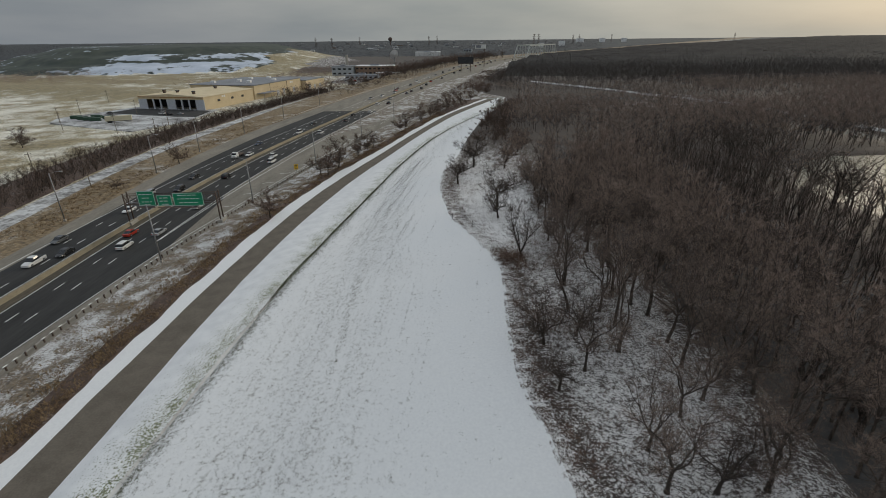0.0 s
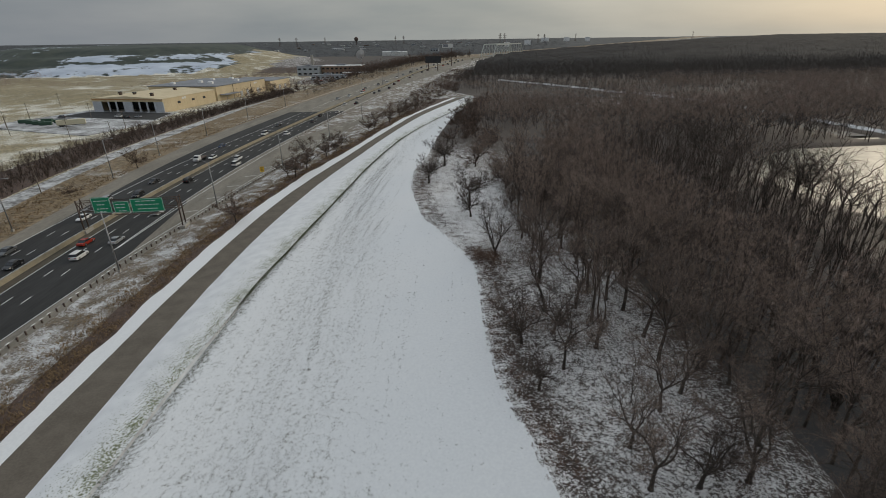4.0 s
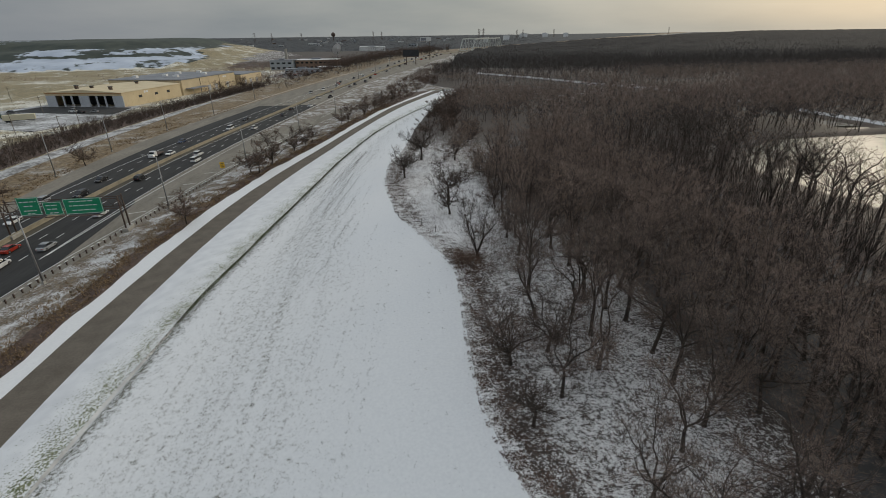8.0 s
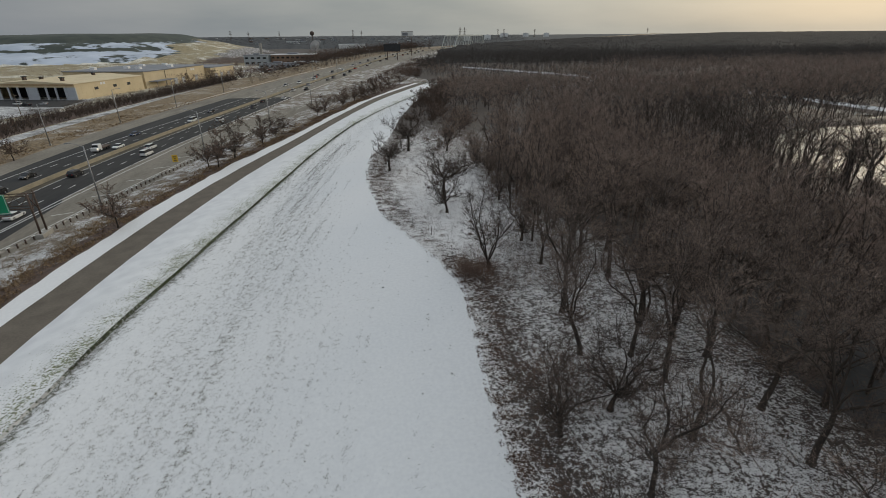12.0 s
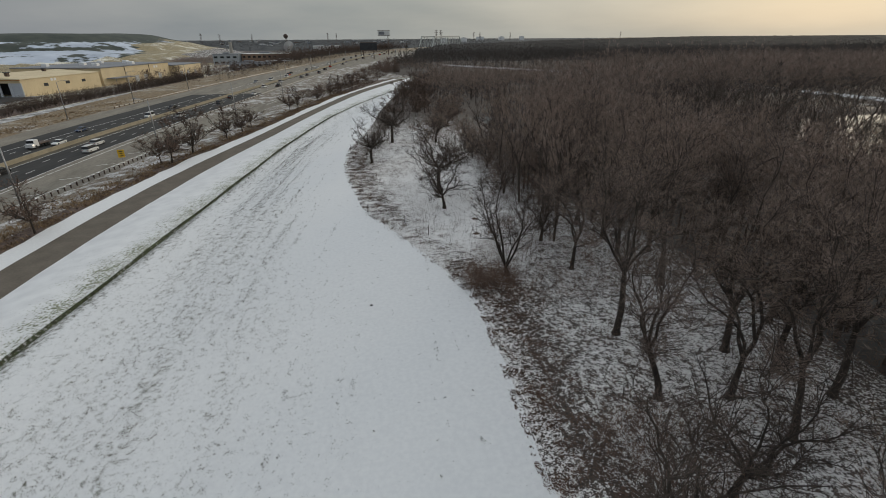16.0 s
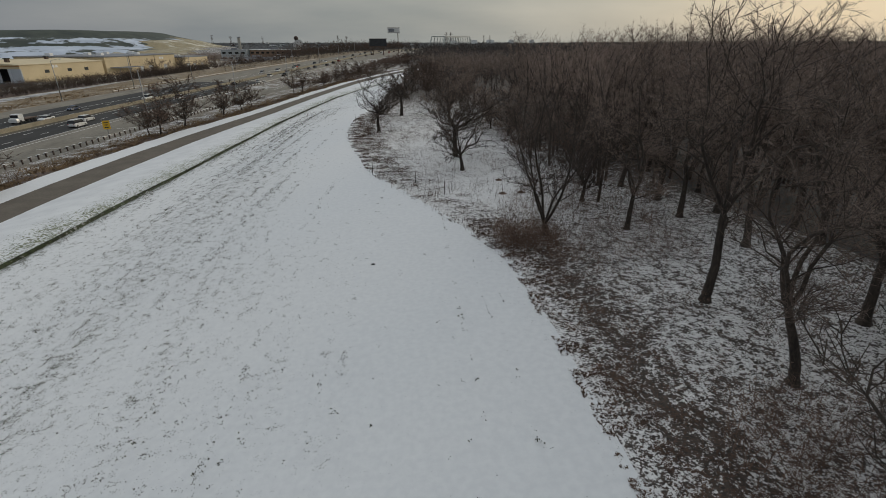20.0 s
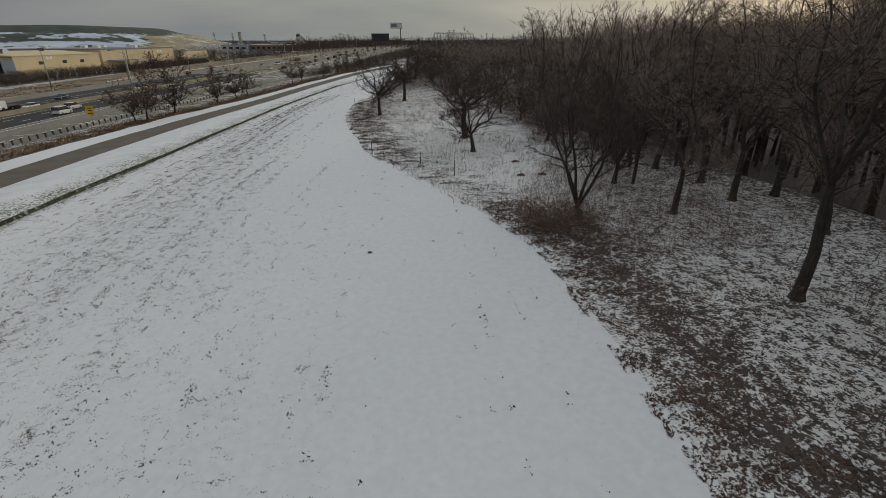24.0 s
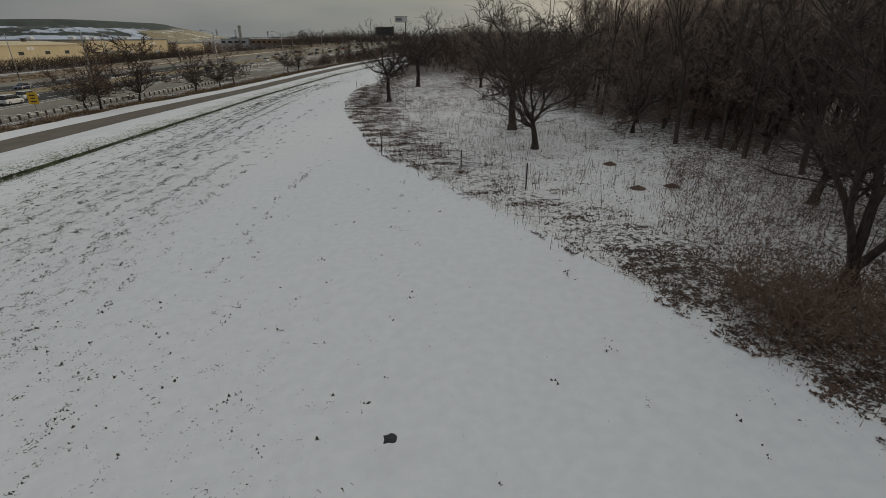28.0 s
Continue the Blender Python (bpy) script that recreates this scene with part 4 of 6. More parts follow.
bushes = scatter(14, 300, 195, 345, 4.6, lambda x, y: x - float(np.interp(y, YS, edge)) > 7 and (x > 58 or y > 228 or (x < 38 and y > 205)) and east_z(x, y)[1] < -1 and noise.noise(Vector((x * 0.035, y * 0.05, 6.0))) < 0.2)
light_wood("thicket", [(x, y, ground_z(x, y), rng.uniform(4, 8.5)) for x, y in bushes], BUSH, M_TWIG, "dense low brown thicket beyond the field")
inner = scatter(44, 92, 34, 165, 3.8, lambda x, y: x < y * 1.02 + 22 and rng.random() < 0.85)
inner += scatter(27, 46, 99, 150, 4.6, lambda x, y: x > 24 + 0.1 * (y - 99) and rng.random() < 0.85)
flooded_spots = [(x, y, ground_z(x, y), rng.uniform(14, 18)) for x, y in inner if 60 <= x < 86]
light_wood("flooded_woodland", flooded_spots, OPEN, M_TWIG, "slim bare trees standing in grey flood ice")
light_wood("inner_woodland", [(x, y, ground_z(x, y), rng.uniform(13.5, 16.5) if x < 46 else rng.uniform(16, 19)) for x, y in inner if x < 60], TALL, M_TWIG, "dense bare brown woodland inside the riverside wood")
low = scatter(60, 160, 290, 540, 4.4, lambda x, y: 320 < y < levee(x) - 4 and rng.random() < (0.8 if east_z(x, y)[1] < -1 else 0.1))
low += [(x + rng.uniform(-1.5, 1.5), levee(x) - rng.uniform(4, 12)) for x in np.arange(84, 190, 1.2)]
light_wood("scrub", [(x, y, ground_z(x, y), rng.uniform(1.5, 4.5) if y < levee(x) - 13 else rng.uniform(4, 8)) for x, y in low], BUSH, M_TWIG, "low brown scrub by the frozen mere")
far_spots = []
D = 420.0
while D < 3900:
    sp = 4.0 + D / 125
    for x in np.arange(-0.1 * D, 1.4 * D, sp):
        px_, py_ = x + rng.uniform(-0.5, 0.5) * sp, D + rng.uniform(-0.5, 0.5) * sp
        r_ = float(L_RAIL(py_)) if py_ < 1600 else 600 + (py_ - 1600) * 0.9
        if px_ < r_ + 30 or not in_wood(px_, py_):
            continue
        far_spots.append((px_, py_, ground_z(px_, py_) if py_ < 1500 else 0, rng.uniform(12, 16)))
    D += sp
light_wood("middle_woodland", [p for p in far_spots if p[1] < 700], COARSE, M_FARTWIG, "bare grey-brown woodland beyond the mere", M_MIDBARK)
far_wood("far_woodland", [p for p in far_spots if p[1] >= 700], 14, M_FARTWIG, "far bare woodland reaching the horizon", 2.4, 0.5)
# the closed twig canopy of the far woods, seen edge-on
rows_y = [540.0]
while rows_y[-1] < 4700:
    rows_y.append(rows_y[-1] * 1.016)
canopy = Shape()
n_c = 150
for y in rows_y:
    x0 = (float(L_RAIL(y)) if y < 1600 else 600 + (y - 1600) * 0.9) + 34
    for j in range(n_c):
        x = x0 + (1.5 * y - x0) * j / (n_c - 1)
        canopy.v.append((x, y, -4.0 + 13.0 * min((y - 540) / 120, 1) + 3.2 * noise.noise(Vector((x * 0.02, y * 0.02, 0.0))) + 1.6 * noise.noise(Vector((x * 0.09, y * 0.09, 3.0)))))
canopy.f = [(i * n_c + j, i * n_c + j + 1, (i + 1) * n_c + j + 1, (i + 1) * n_c + j) for i in range(len(rows_y) - 1) for j in range(n_c - 1)]
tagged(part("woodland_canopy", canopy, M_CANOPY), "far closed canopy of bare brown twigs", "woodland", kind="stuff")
# canopy over the far suburb; its bluish colour carries the distance haze
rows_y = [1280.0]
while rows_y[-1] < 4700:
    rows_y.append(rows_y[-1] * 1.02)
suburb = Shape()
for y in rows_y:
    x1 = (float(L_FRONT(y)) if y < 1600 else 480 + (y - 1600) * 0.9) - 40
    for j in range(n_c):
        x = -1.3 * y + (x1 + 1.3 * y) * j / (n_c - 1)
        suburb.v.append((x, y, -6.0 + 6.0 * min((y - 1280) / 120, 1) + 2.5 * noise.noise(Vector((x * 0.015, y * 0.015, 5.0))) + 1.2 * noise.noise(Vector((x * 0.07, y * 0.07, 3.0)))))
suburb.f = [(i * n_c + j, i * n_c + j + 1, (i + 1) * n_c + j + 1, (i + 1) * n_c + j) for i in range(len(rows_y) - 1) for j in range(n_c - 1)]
tagged(part("suburb_canopy", suburb, M_SUBURB), "far canopy of bare suburban trees, tinted haze-blue", "woodland", kind="stuff")
west_spots = []
D = 700.0
while D < 4200:
    sp = 6.0 + D / (60 if D < 1150 else 125)
    for x in np.arange(-1.15 * D, 0.3 * D, sp):
        px_, py_ = x + rng.uniform(-0.5, 0.5) * sp, D + rng.uniform(-0.5, 0.5) * sp
        f_ = float(L_FRONT(py_)) if py_ < 1600 else 480 + (py_ - 1600) * 0.9
        belt = 700 < py_ < 1100 and f_ - 60 < px_ < f_ - 5
        if not belt and (py_ < 1250 or px_ > f_ - 15 or west_z(px_, py_) > -3 or rng.random() < 0.25):
            continue
        west_spots.append((px_, py_, -4.9 if py_ < 1600 else -3.0, rng.uniform(11, 17)))
    D += sp
far_wood("far_trees", west_spots, 13, M_HAZETWIG, "far bare trees among distant suburbs", 2.4, 0.55)


# ---- highway markings and furniture ----
def along(line, s0, s1, step):
    """Places on a line at even steps of length: x, y, heading in degrees."""
    ys = np.arange(s0 - 5, s1 + 5, 0.5)
    xs = line(ys)
    acc = np.concatenate([[0], np.cumsum(np.hypot(np.diff(xs), np.diff(ys)))])
    out = []
    for a in np.arange(np.interp(s0, ys, acc), np.interp(s1, ys, acc), step):
        y = float(np.interp(a, acc, ys))
        x = float(np.interp(y, ys, xs))
        dx = float(np.interp(y + 0.5, ys, xs)) - float(np.interp(y - 0.5, ys, xs))
        out.append((x, y, -math.degrees(math.atan2(dx, 1.0))))
    return out


def lane(t, side):
    """A line along the carriageway, t metres from the median strip."""
    if side == "north":
        return lambda y: L_MED(y) + 2.6 + t
    return lambda y: L_MED(y) - 2.2 - t


def ribbon(name, line, y0, y1, w, h, lift, material, step=4.0, parent=None, label="", height=road_z, taper=0.6):
    """A low bar of trapezoid section along a line."""
    s = Shape()
    p = along(line, y0, y1, step)
    for (xa, ya, aa), (xb, yb, ab) in zip(p, p[1:]):
        pts = []
        for x, y, a in ((xa, ya, aa), (xb, yb, ab)):
            c, q, z = math.cos(radians(a)), math.sin(radians(a)), float(height(y)) + lift
            pts += [(x - c * w, y - q * w, z), (x + c * w, y + q * w, z), (x + c * w * taper, y + q * w * taper, z + h), (x - c * w * taper, y - q * w * taper, z + h)]
        s.add(pts, [(0, 4, 5, 1), (1, 5, 6, 2), (2, 6, 7, 3), (3, 7, 4, 0)])
    return part(name, s, material, parent, label)


dash = Shape().box(-0.09, 0.09, -1.52, 1.52, 0, 0.012).mesh("dash", M_PAINT)
marks = empty("lane_marking", "white dashed lane lines on the highway", "road marking", kind="structure")
for side in ("north", "south"):
    for t in (3.6, 7.2):
        for x, y, a in along(lane(t, side), 40, 400, 12.2):
            part("dash", dash, None, marks, m=pose(x, y, float(road_z(y)) + 0.004, 0, 0, a))
for nm, ln, y0, y1, w in (("edge_line_east", lambda y: L_LINER(y) - 0.3, 10, 600, 0.10), ("edge_line_inner", lane(0.15, "north"), 10, 600, 0.09), ("edge_line_inner_west", lane(0.15, "south"), 10, 600, 0.09),
                          ("edge_line_west", lane(10.9, "south"), 10, 600, 0.10), ("gore_line", lambda y: L_MED(y) + 13.7, 112, 420, 0.12), ("gore_line_outer", lambda y: np.minimum(L_MED(y) + 13.9 + np.clip((y - 112) * 0.028, 0, 2.2), L_LINER(y) - 0.8), 114, 260, 0.12)):
    tagged(ribbon(nm, ln, y0, y1, w, 0.012, 0.004, M_PAINT, 3.0), kind="structure")
hatch = Shape().box(-2.0, 2.0, -0.12, 0.12, 0, 0.012, radians(30)).mesh("hatch", M_PAINT)
gore = empty("gore_hatching", "pale diagonal hatch marks on the ramp lane", "road marking", kind="structure")
for x, y, a in along(lambda y: L_LINER(y) - 3.0, 140, 300, 13.0):
    part("hatch", hatch, None, gore, m=pose(x, y, float(road_z(y)) + 0.006, 0, 0, a))
barrier = empty("median_barrier", "tan stained concrete median barrier", "barrier", kind="structure")
ribbon("base", L_MED, -60, 1000, 0.30, 0.42, 0.0, M_MEDIAN, 4, barrier)
ribbon("wall", L_MED, -60, 1000, 0.20, 0.62, 0.42, M_MEDIAN, 4, barrier)

rail_post = Shape().box(-0.11, 0.11, -0.10, 0.10, -0.25, 0.86, 0, 0.03).mesh("post", M_RUST)
rail_cap = Shape().box(-0.13, 0.13, -0.42, 0.42, 0.86, 0.92, 0, 0.03).mesh("snow_cap", M_WHITE)


def guardrail(line, y0, y1, step, label, far_end, caps):
    ob = empty("guardrail", label, "guardrail", "guardrails of the highway")
    for z in (0.50, 0.66):
        ribbon("rail", lambda y: line(y) - 0.16, y0, far_end, 0.035, 0.13, z, M_STEEL, 3.8, ob, taper=0.4)
    for i, (x, y, a) in enumerate(along(line, y0, y1, step)):
        p = part("post", rail_post, None, ob, m=pose(x, y, float(road_z(y)), 0, 0, a))
        if caps and i % 5 < 3:
            part("snow_cap", rail_cap, None, p)


guardrail(lambda y: L_RAIL(y) + 0.4, 40, 262, 1.9, "galvanised guardrail with dark posts and snow caps", 262, True)
guardrail(lambda y: L_MED(y) + 16.3, 252, 330, 3.8, "galvanised guardrail along the highway embankment", 500, False)
guardrail(lambda y: L_LEFT(y) - 0.3, 290, 330, 3.8, "dark galvanised guardrail beside tan grass", 560, False)


def lamp_post(x, y, turn, H=14.0, double=False):
    ob = empty("street_lamp", "tall weathered steel cobra-head lamp post by the highway", "street lamp", "lamp posts of the highway", pose(x, y, ground_z(x, y) - 0.1, 0, 0, turn))
    part("base", Shape().box(-0.3, 0.3, -0.3, 0.3, 0, 0.7, 0, 0.08), M_CONCRETE, ob)
    part("pole", Shape().tube((0, 0, 0.6), (0, 0, H), 0.19, 0.10, 10), M_STEEL, ob, smooth=True)
    for s in ((-1, 1) if double else (-1,)):
        arm = Shape()
        pts = [(s * k * 3.0 / 4, 0, H - 0.2 + 0.75 * math.sin(k * math.pi / 8)) for k in range(5)]
        for a, b in zip(pts, pts[1:]):
            arm.tube(a, b, 0.05, 0.045, 6)
        part("arm", arm, M_STEEL, ob)
        head = part("lamp_head", Shape().box(min(s * 2.9, s * 3.8), max(s * 2.9, s * 3.8), -0.17, 0.17, H + 0.45, H + 0.66, 0, 0.08), M_STEEL, ob)
        part("lens", Shape().box(min(s * 3.1, s * 3.7), max(s * 3.1, s * 3.7), -0.12, 0.12, H + 0.38, H + 0.447), M_WHITE, head)
    return ob


for y in (55, 100, 142, 189, 240, 298):
    lamp_post(float(L_RAIL(y)) + 1.9, y, -math.degrees(math.atan2(float(L_RAIL(y + 1) - L_RAIL(y - 1)), 2)))
for y in (128, 181, 217, 262, 308, 360):
    lamp_post(float(L_LEFT(y)) - 2.0, y, 180 - math.degrees(math.atan2(float(L_LEFT(y + 1) - L_LEFT(y - 1)), 2)))
for y in (420, 480, 540, 600, 670, 740):
    lamp_post(float(L_MED(y)), y, -20, 13, True)

# green overhead sign
crng = random.Random(3)
gantry = empty("sign_gantry", "steel overhead gantry with three green highway signs", "highway sign", m=pose(-75, 126.5, -5.0, 0, 0, 3.5))
for x in (-12.3, 12.3):
    for dy in (-1.1, 1.1):
        part("leg", Shape().tube((x, dy, -0.4), (x, dy * 0.9, 8.9), 0.2, 0.17, 10), M_RUST, gantry, smooth=True)
    part("footing", Shape().box(x - 0.7, x + 0.7, -1.8, 1.8, -0.5, 0.9, 0, 0.1), M_CONCRETE, gantry)
    part("brace", Shape().tube((x, -1.0, 5.2), (x, 1.0, 8.4), 0.09).tube((x, 1.0, 5.2), (x, -1.0, 8.4), 0.09), M_RUST, gantry)
for z in (5.9, 8.3):
    for dy in (-0.9, 0.9):
        part("chord", Shape().tube((-12.6, dy, z), (12.6, dy, z), 0.10), M_RUST, gantry)
web = Shape()
for k in range(12):
    x0 = -12.3 + k * 2.05
    web.tube((x0, -0.9, 5.9), (x0 + 2.05, -0.9, 8.3), 0.05, sides=5).tube((x0, 0.9, 8.3), (x0 + 2.05, 0.9, 5.9), 0.05, sides=5)
part("lattice", web, M_RUST, gantry)
for x0, x1, z0, z1, bars in ((-8.4, -3.9, 5.5, 9.7, ((8.7, 0.9), (7.7, 0.55), (6.6, 0.7), (5.9, 0.4))), (-3.4, 0.5, 5.3, 8.4, ((7.6, 0.8), (6.7, 0.8), (5.8, 0.55))), (0.9, 8.9, 5.2, 8.9, ((8.2, 0.8), (7.2, 0.85), (6.1, 0.75)))):
    panel = part("sign_panel", Shape().box(x0, x1, -1.36, -1.28, z0, z1), M_GREEN, gantry)
    edge_s = Shape()
    for a, b, c, d in ((x0 + 0.08, x1 - 0.08, z0 + 0.08, z0 + 0.18), (x0 + 0.08, x1 - 0.08, z1 - 0.18, z1 - 0.08), (x0 + 0.08, x0 + 0.18, z0 + 0.18, z1 - 0.18), (x1 - 0.18, x1 - 0.08, z0 + 0.18, z1 - 0.18)):
        edge_s.box(a, b, -1.372, -1.362, c, d)
    part("border", edge_s, M_WHITE, panel)
    for z, w in bars:
        x_, end = (x0 + x1) / 2 - (x1 - x0) * w * 0.42, (x0 + x1) / 2 + (x1 - x0) * w * 0.42
        while x_ < end - 0.3:
            wd = min(crng.uniform(0.5, 1.3), end - x_)
            part("text_bar", Shape().box(x_, x_ + wd, -1.372, -1.362, z - 0.11, z + 0.11), M_WHITE, panel)
            x_ += wd + 0.22
    part("walkway", Shape().box(x0, x1, -2.1, -1.5, z0 - 0.35, z0 - 0.25), M_RUST, gantry)

ysign = empty("exit_sign", "yellow roadside advisory sign behind the guardrail", "road sign", m=pose(-55.2, 176, ground_z(-55.2, 176), 0, 0, 12))
part("post", Shape().tube((0, 0.08, -0.3), (0, 0.08, 3.9), 0.07, 0.06), M_STEEL, ysign)
board = part("board", Shape().box(-0.72, 0.72, -0.03, 0.03, 2.1, 4.0), M_YELLOW, ysign)
for z, w in ((3.55, 0.42), (3.05, 0.3), (2.5, 0.42)):
    part("text_bar", Shape().box(-w, w, -0.045, -0.034, z - 0.09, z + 0.09), M_DARK, board)

# ---- vehicles ----
M_GLASS = mat("dark_car_glass", (0.012, 0.014, 0.017), (0.025, 0.028, 0.032), 0.5, 0.08)
M_TYRE = mat("black_rubber", (0.012, 0.012, 0.012), (0.025, 0.025, 0.025), 3.0, 0.9)
M_RIM = mat("alloy_rim", (0.3, 0.3, 0.31), (0.45, 0.45, 0.46), 3.0, 0.35, metal=0.8)
M_TAIL = plain("red_lamp_plastic", (0.35, 0.015, 0.012), 0.3)
M_HEAD = plain("clear_lamp_plastic", (0.7, 0.7, 0.68), 0.15)
PAINT = {}
for nm, c in (("white", (0.72, 0.72, 0.71)), ("silver", (0.38, 0.39, 0.40)), ("black", (0.016, 0.017, 0.02)), ("red", (0.36, 0.035, 0.02)), ("blue", (0.03, 0.05, 0.10)), ("grey", (0.11, 0.115, 0.12))):
    PAINT[nm] = mat(nm + "_car_paint", tuple(v * 0.85 for v in c), c, 0.7, 0.25)


def loft(sections, sides=True):
    """Skin over cross-sections (y, half width low, half width high, z low, z high)."""
    s = Shape()
    for y, a, b, z0, z1 in sections:
        k = 0.12 * (z1 - z0)
        s.v += [(-a, y, z0), (-a * 1.0, y, z0 + (z1 - z0) * 0.55), (-b, y, z1 - k * 0.3), (-b * 0.86, y, z1), (b * 0.86, y, z1), (b, y, z1 - k * 0.3), (a, y, z0 + (z1 - z0) * 0.55), (a, y, z0)]
    for i in range(len(sections) - 1):
        for j in range(8):
            s.f.append((i * 8 + j, i * 8 + (j + 1) % 8, i * 8 + 8 + (j + 1) % 8, i * 8 + 8 + j))
    n = (len(sections) - 1) * 8
    s.f += [tuple(range(8)), tuple(reversed(range(n, n + 8)))]
    return s


def car(kind, colour, m, state):
    """A road vehicle whose front points along +y."""
    L, W, H, cab, belt = {"sedan": (4.8, 0.91, 1.45, (-1.75, -1.0, 0.35, 1.15), 0.92), "suv": (4.8, 0.96, 1.75, (-2.25, -1.95, 0.45, 1.2), 1.05), "pickup": (5.7, 0.98, 1.85, (-0.75, -0.55, 0.75, 1.35), 1.08), "van": (5.2, 0.98, 1.95, (-2.5, -2.35, 0.8, 1.7), 1.1)}[kind]
    ob = empty({"sedan": "car", "suv": "car", "pickup": "pickup_truck", "van": "van"}[kind], "%s %s on the %s" % (colour, {"sedan": "four-door sedan car", "suv": "sport utility car", "pickup": "pickup truck with open bed", "van": "passenger van"}[kind], state), {"pickup": "truck", "van": "van"}.get(kind, "car"), "cars on the highway", m)
    h = L / 2
    body = loft([(-h, W * 0.86, W * 0.8, 0.42, belt - 0.08), (-h + 0.18, W, W * 0.95, 0.24, belt), (-h * 0.55, W, W * 0.96, 0.22, belt + 0.02), (0, W, W * 0.97, 0.22, belt), (h * 0.42, W, W * 0.95, 0.22, belt - 0.05), (h - 0.25, W * 0.96, W * 0.88, 0.25, belt - 0.24), (h, W * 0.8, W * 0.72, 0.36, belt - 0.36)])
    part("body", body, PAINT[colour], ob, smooth=False)
    y0, y1, y2, y3 = cab
    part("glazing", loft([(y0, W * 0.9, W * 0.86, belt - 0.05, belt + 0.03), (y1, W * 0.9, W * 0.76, belt - 0.05, H - 0.06), (y2, W * 0.9, W * 0.76, belt - 0.05, H - 0.06), (y3, W * 0.9, W * 0.84, belt - 0.08, belt + 0.0)]), M_GLASS, ob)
    part("roof", loft([(y1 - 0.08, W * 0.74, W * 0.70, H - 0.09, H - 0.03), ((y1 + y2) / 2, W * 0.79, W * 0.74, H - 0.08, H), (y2 + 0.06, W * 0.74, W * 0.70, H - 0.09, H - 0.04)]), PAINT[colour], ob)
    if kind == "pickup":
        part("bed", Shape().box(-W * 0.8, W * 0.8, -h + 0.2, y0 - 0.12, belt - 0.1, belt + 0.035), M_DARK, ob)
    for sx in (-1, 1):
        for wy in (-h * 0.60, h * 0.62):
            t = part("wheel", Shape().tube((sx * (W - 0.2), wy, 0.34), (sx * (W + 0.02), wy, 0.34), 0.34, sides=12), M_TYRE, ob)
            part("rim", Shape().tube((sx * (W + 0.015), wy, 0.34), (sx * (W + 0.04), wy, 0.34), 0.2, sides=10), M_RIM, t)
        part("tail_light", Shape().box(min(sx * W * 0.5, sx * W * 0.82), max(sx * W * 0.5, sx * W * 0.82), -h - 0.02, -h + 0.12, belt - 0.28, belt - 0.12), M_TAIL, ob)
        part("headlight", Shape().box(min(sx * W * 0.42, sx * W * 0.72), max(sx * W * 0.42, sx * W * 0.72), h - 0.14, h + 0.01, belt - 0.5, belt - 0.38), M_HEAD, ob)
    return ob


made_cars = {}


def put_car(kind, colour, x, y, heading, state="dark highway asphalt", z=None):
    m = pose(x, y, (float(road_z(y)) if z is None else z) + 0.005, 0, 0, heading)
    key = (kind, colour, state)
    if key in made_cars:
        return copy_thing(made_cars[key], m)
    made_cars[key] = car(kind, colour, m, state)
    return made_cars[key]


def drive(side, n, y, kind, colour):
    ln = lane(1.8 + 3.6 * n, side)
    a = -math.degrees(math.atan2(float(ln(y + 1) - ln(y - 1)), 2))
    put_car(kind, colour, float(ln(y)), y, a + (0 if side == "north" else 180))


for n, y, kind, colour in ((1, 109, "suv", "white"), (2, 118, "sedan", "silver"), (0, 117.5, "sedan", "red"), (2, 139, "sedan", "white"), (0, 173, "suv", "black"), (1, 206, "suv", "white"), (2, 196, "van", "white"), (1, 260, "suv", "white"),
                           (0, 318, "sedan", "black"), (1, 297, "suv", "grey"), (2, 330, "sedan", "white"), (2, 369, "pickup", "black"), (0, 366, "suv", "white")):
    drive("north", n, y, kind, colour)
for n, y, kind, colour in ((1, 100, "pickup", "white"), (0, 105, "sedan", "black"), (2, 113, "sedan", "grey"), (1, 136, "sedan", "white"), (2, 152, "suv", "silver"), (1, 173, "sedan", "black"), (0, 157, "suv", "black"), (0, 209, "sedan", "white"), (0, 261, "van", "white"), (1, 286, "sedan", "black"), (2, 232, "sedan", "blue")):
    drive("south", n, y, kind, colour)
crng = random.Random(3)
for side in ("north", "south"):
    y = 395.0
    while y < 900:
        drive(side, crng.randint(0, 2), y, crng.choice(("sedan", "suv", "suv", "van")), crng.choice(("white", "white", "silver", "black", "grey", "black", "red")))
        y += crng.uniform(14, 34)

truck = empty("tow_truck", "white flatbed truck on the dark highway", "truck", m=pose(float(lane(5.4, "south")(206)), 206, float(road_z(206)) + 0.005, 0, 0, 180 - 4))
part("cab", loft([(1.2, 1.15, 1.1, 0.6, 2.5), (2.2, 1.15, 1.08, 0.55, 2.55), (2.9, 1.15, 1.0, 0.5, 2.4), (3.1, 1.12, 0.98, 0.5, 1.5), (3.9, 1.05, 0.95, 0.5, 1.35)]), PAINT["white"], truck)
part("windscreen", Shape().box(-0.95, 0.95, 2.85, 3.08, 1.6, 2.3), M_GLASS, truck)
part("flatbed", Shape().box(-1.2, 1.2, -4.0, 1.1, 0.95, 1.15, 0, 0.03), M_RUST, truck)
part("chassis", Shape().box(-0.45, 0.45, -3.8, 2.5, 0.55, 0.94), M_DARK, truck)
for sx in (-1, 1):
    for wy in (-2.9, -1.8, 2.6):
        part("wheel", Shape().tube((sx * 0.85, wy, 0.5), (sx * 1.18, wy, 0.5), 0.5, sides=12), M_TYRE, truck)

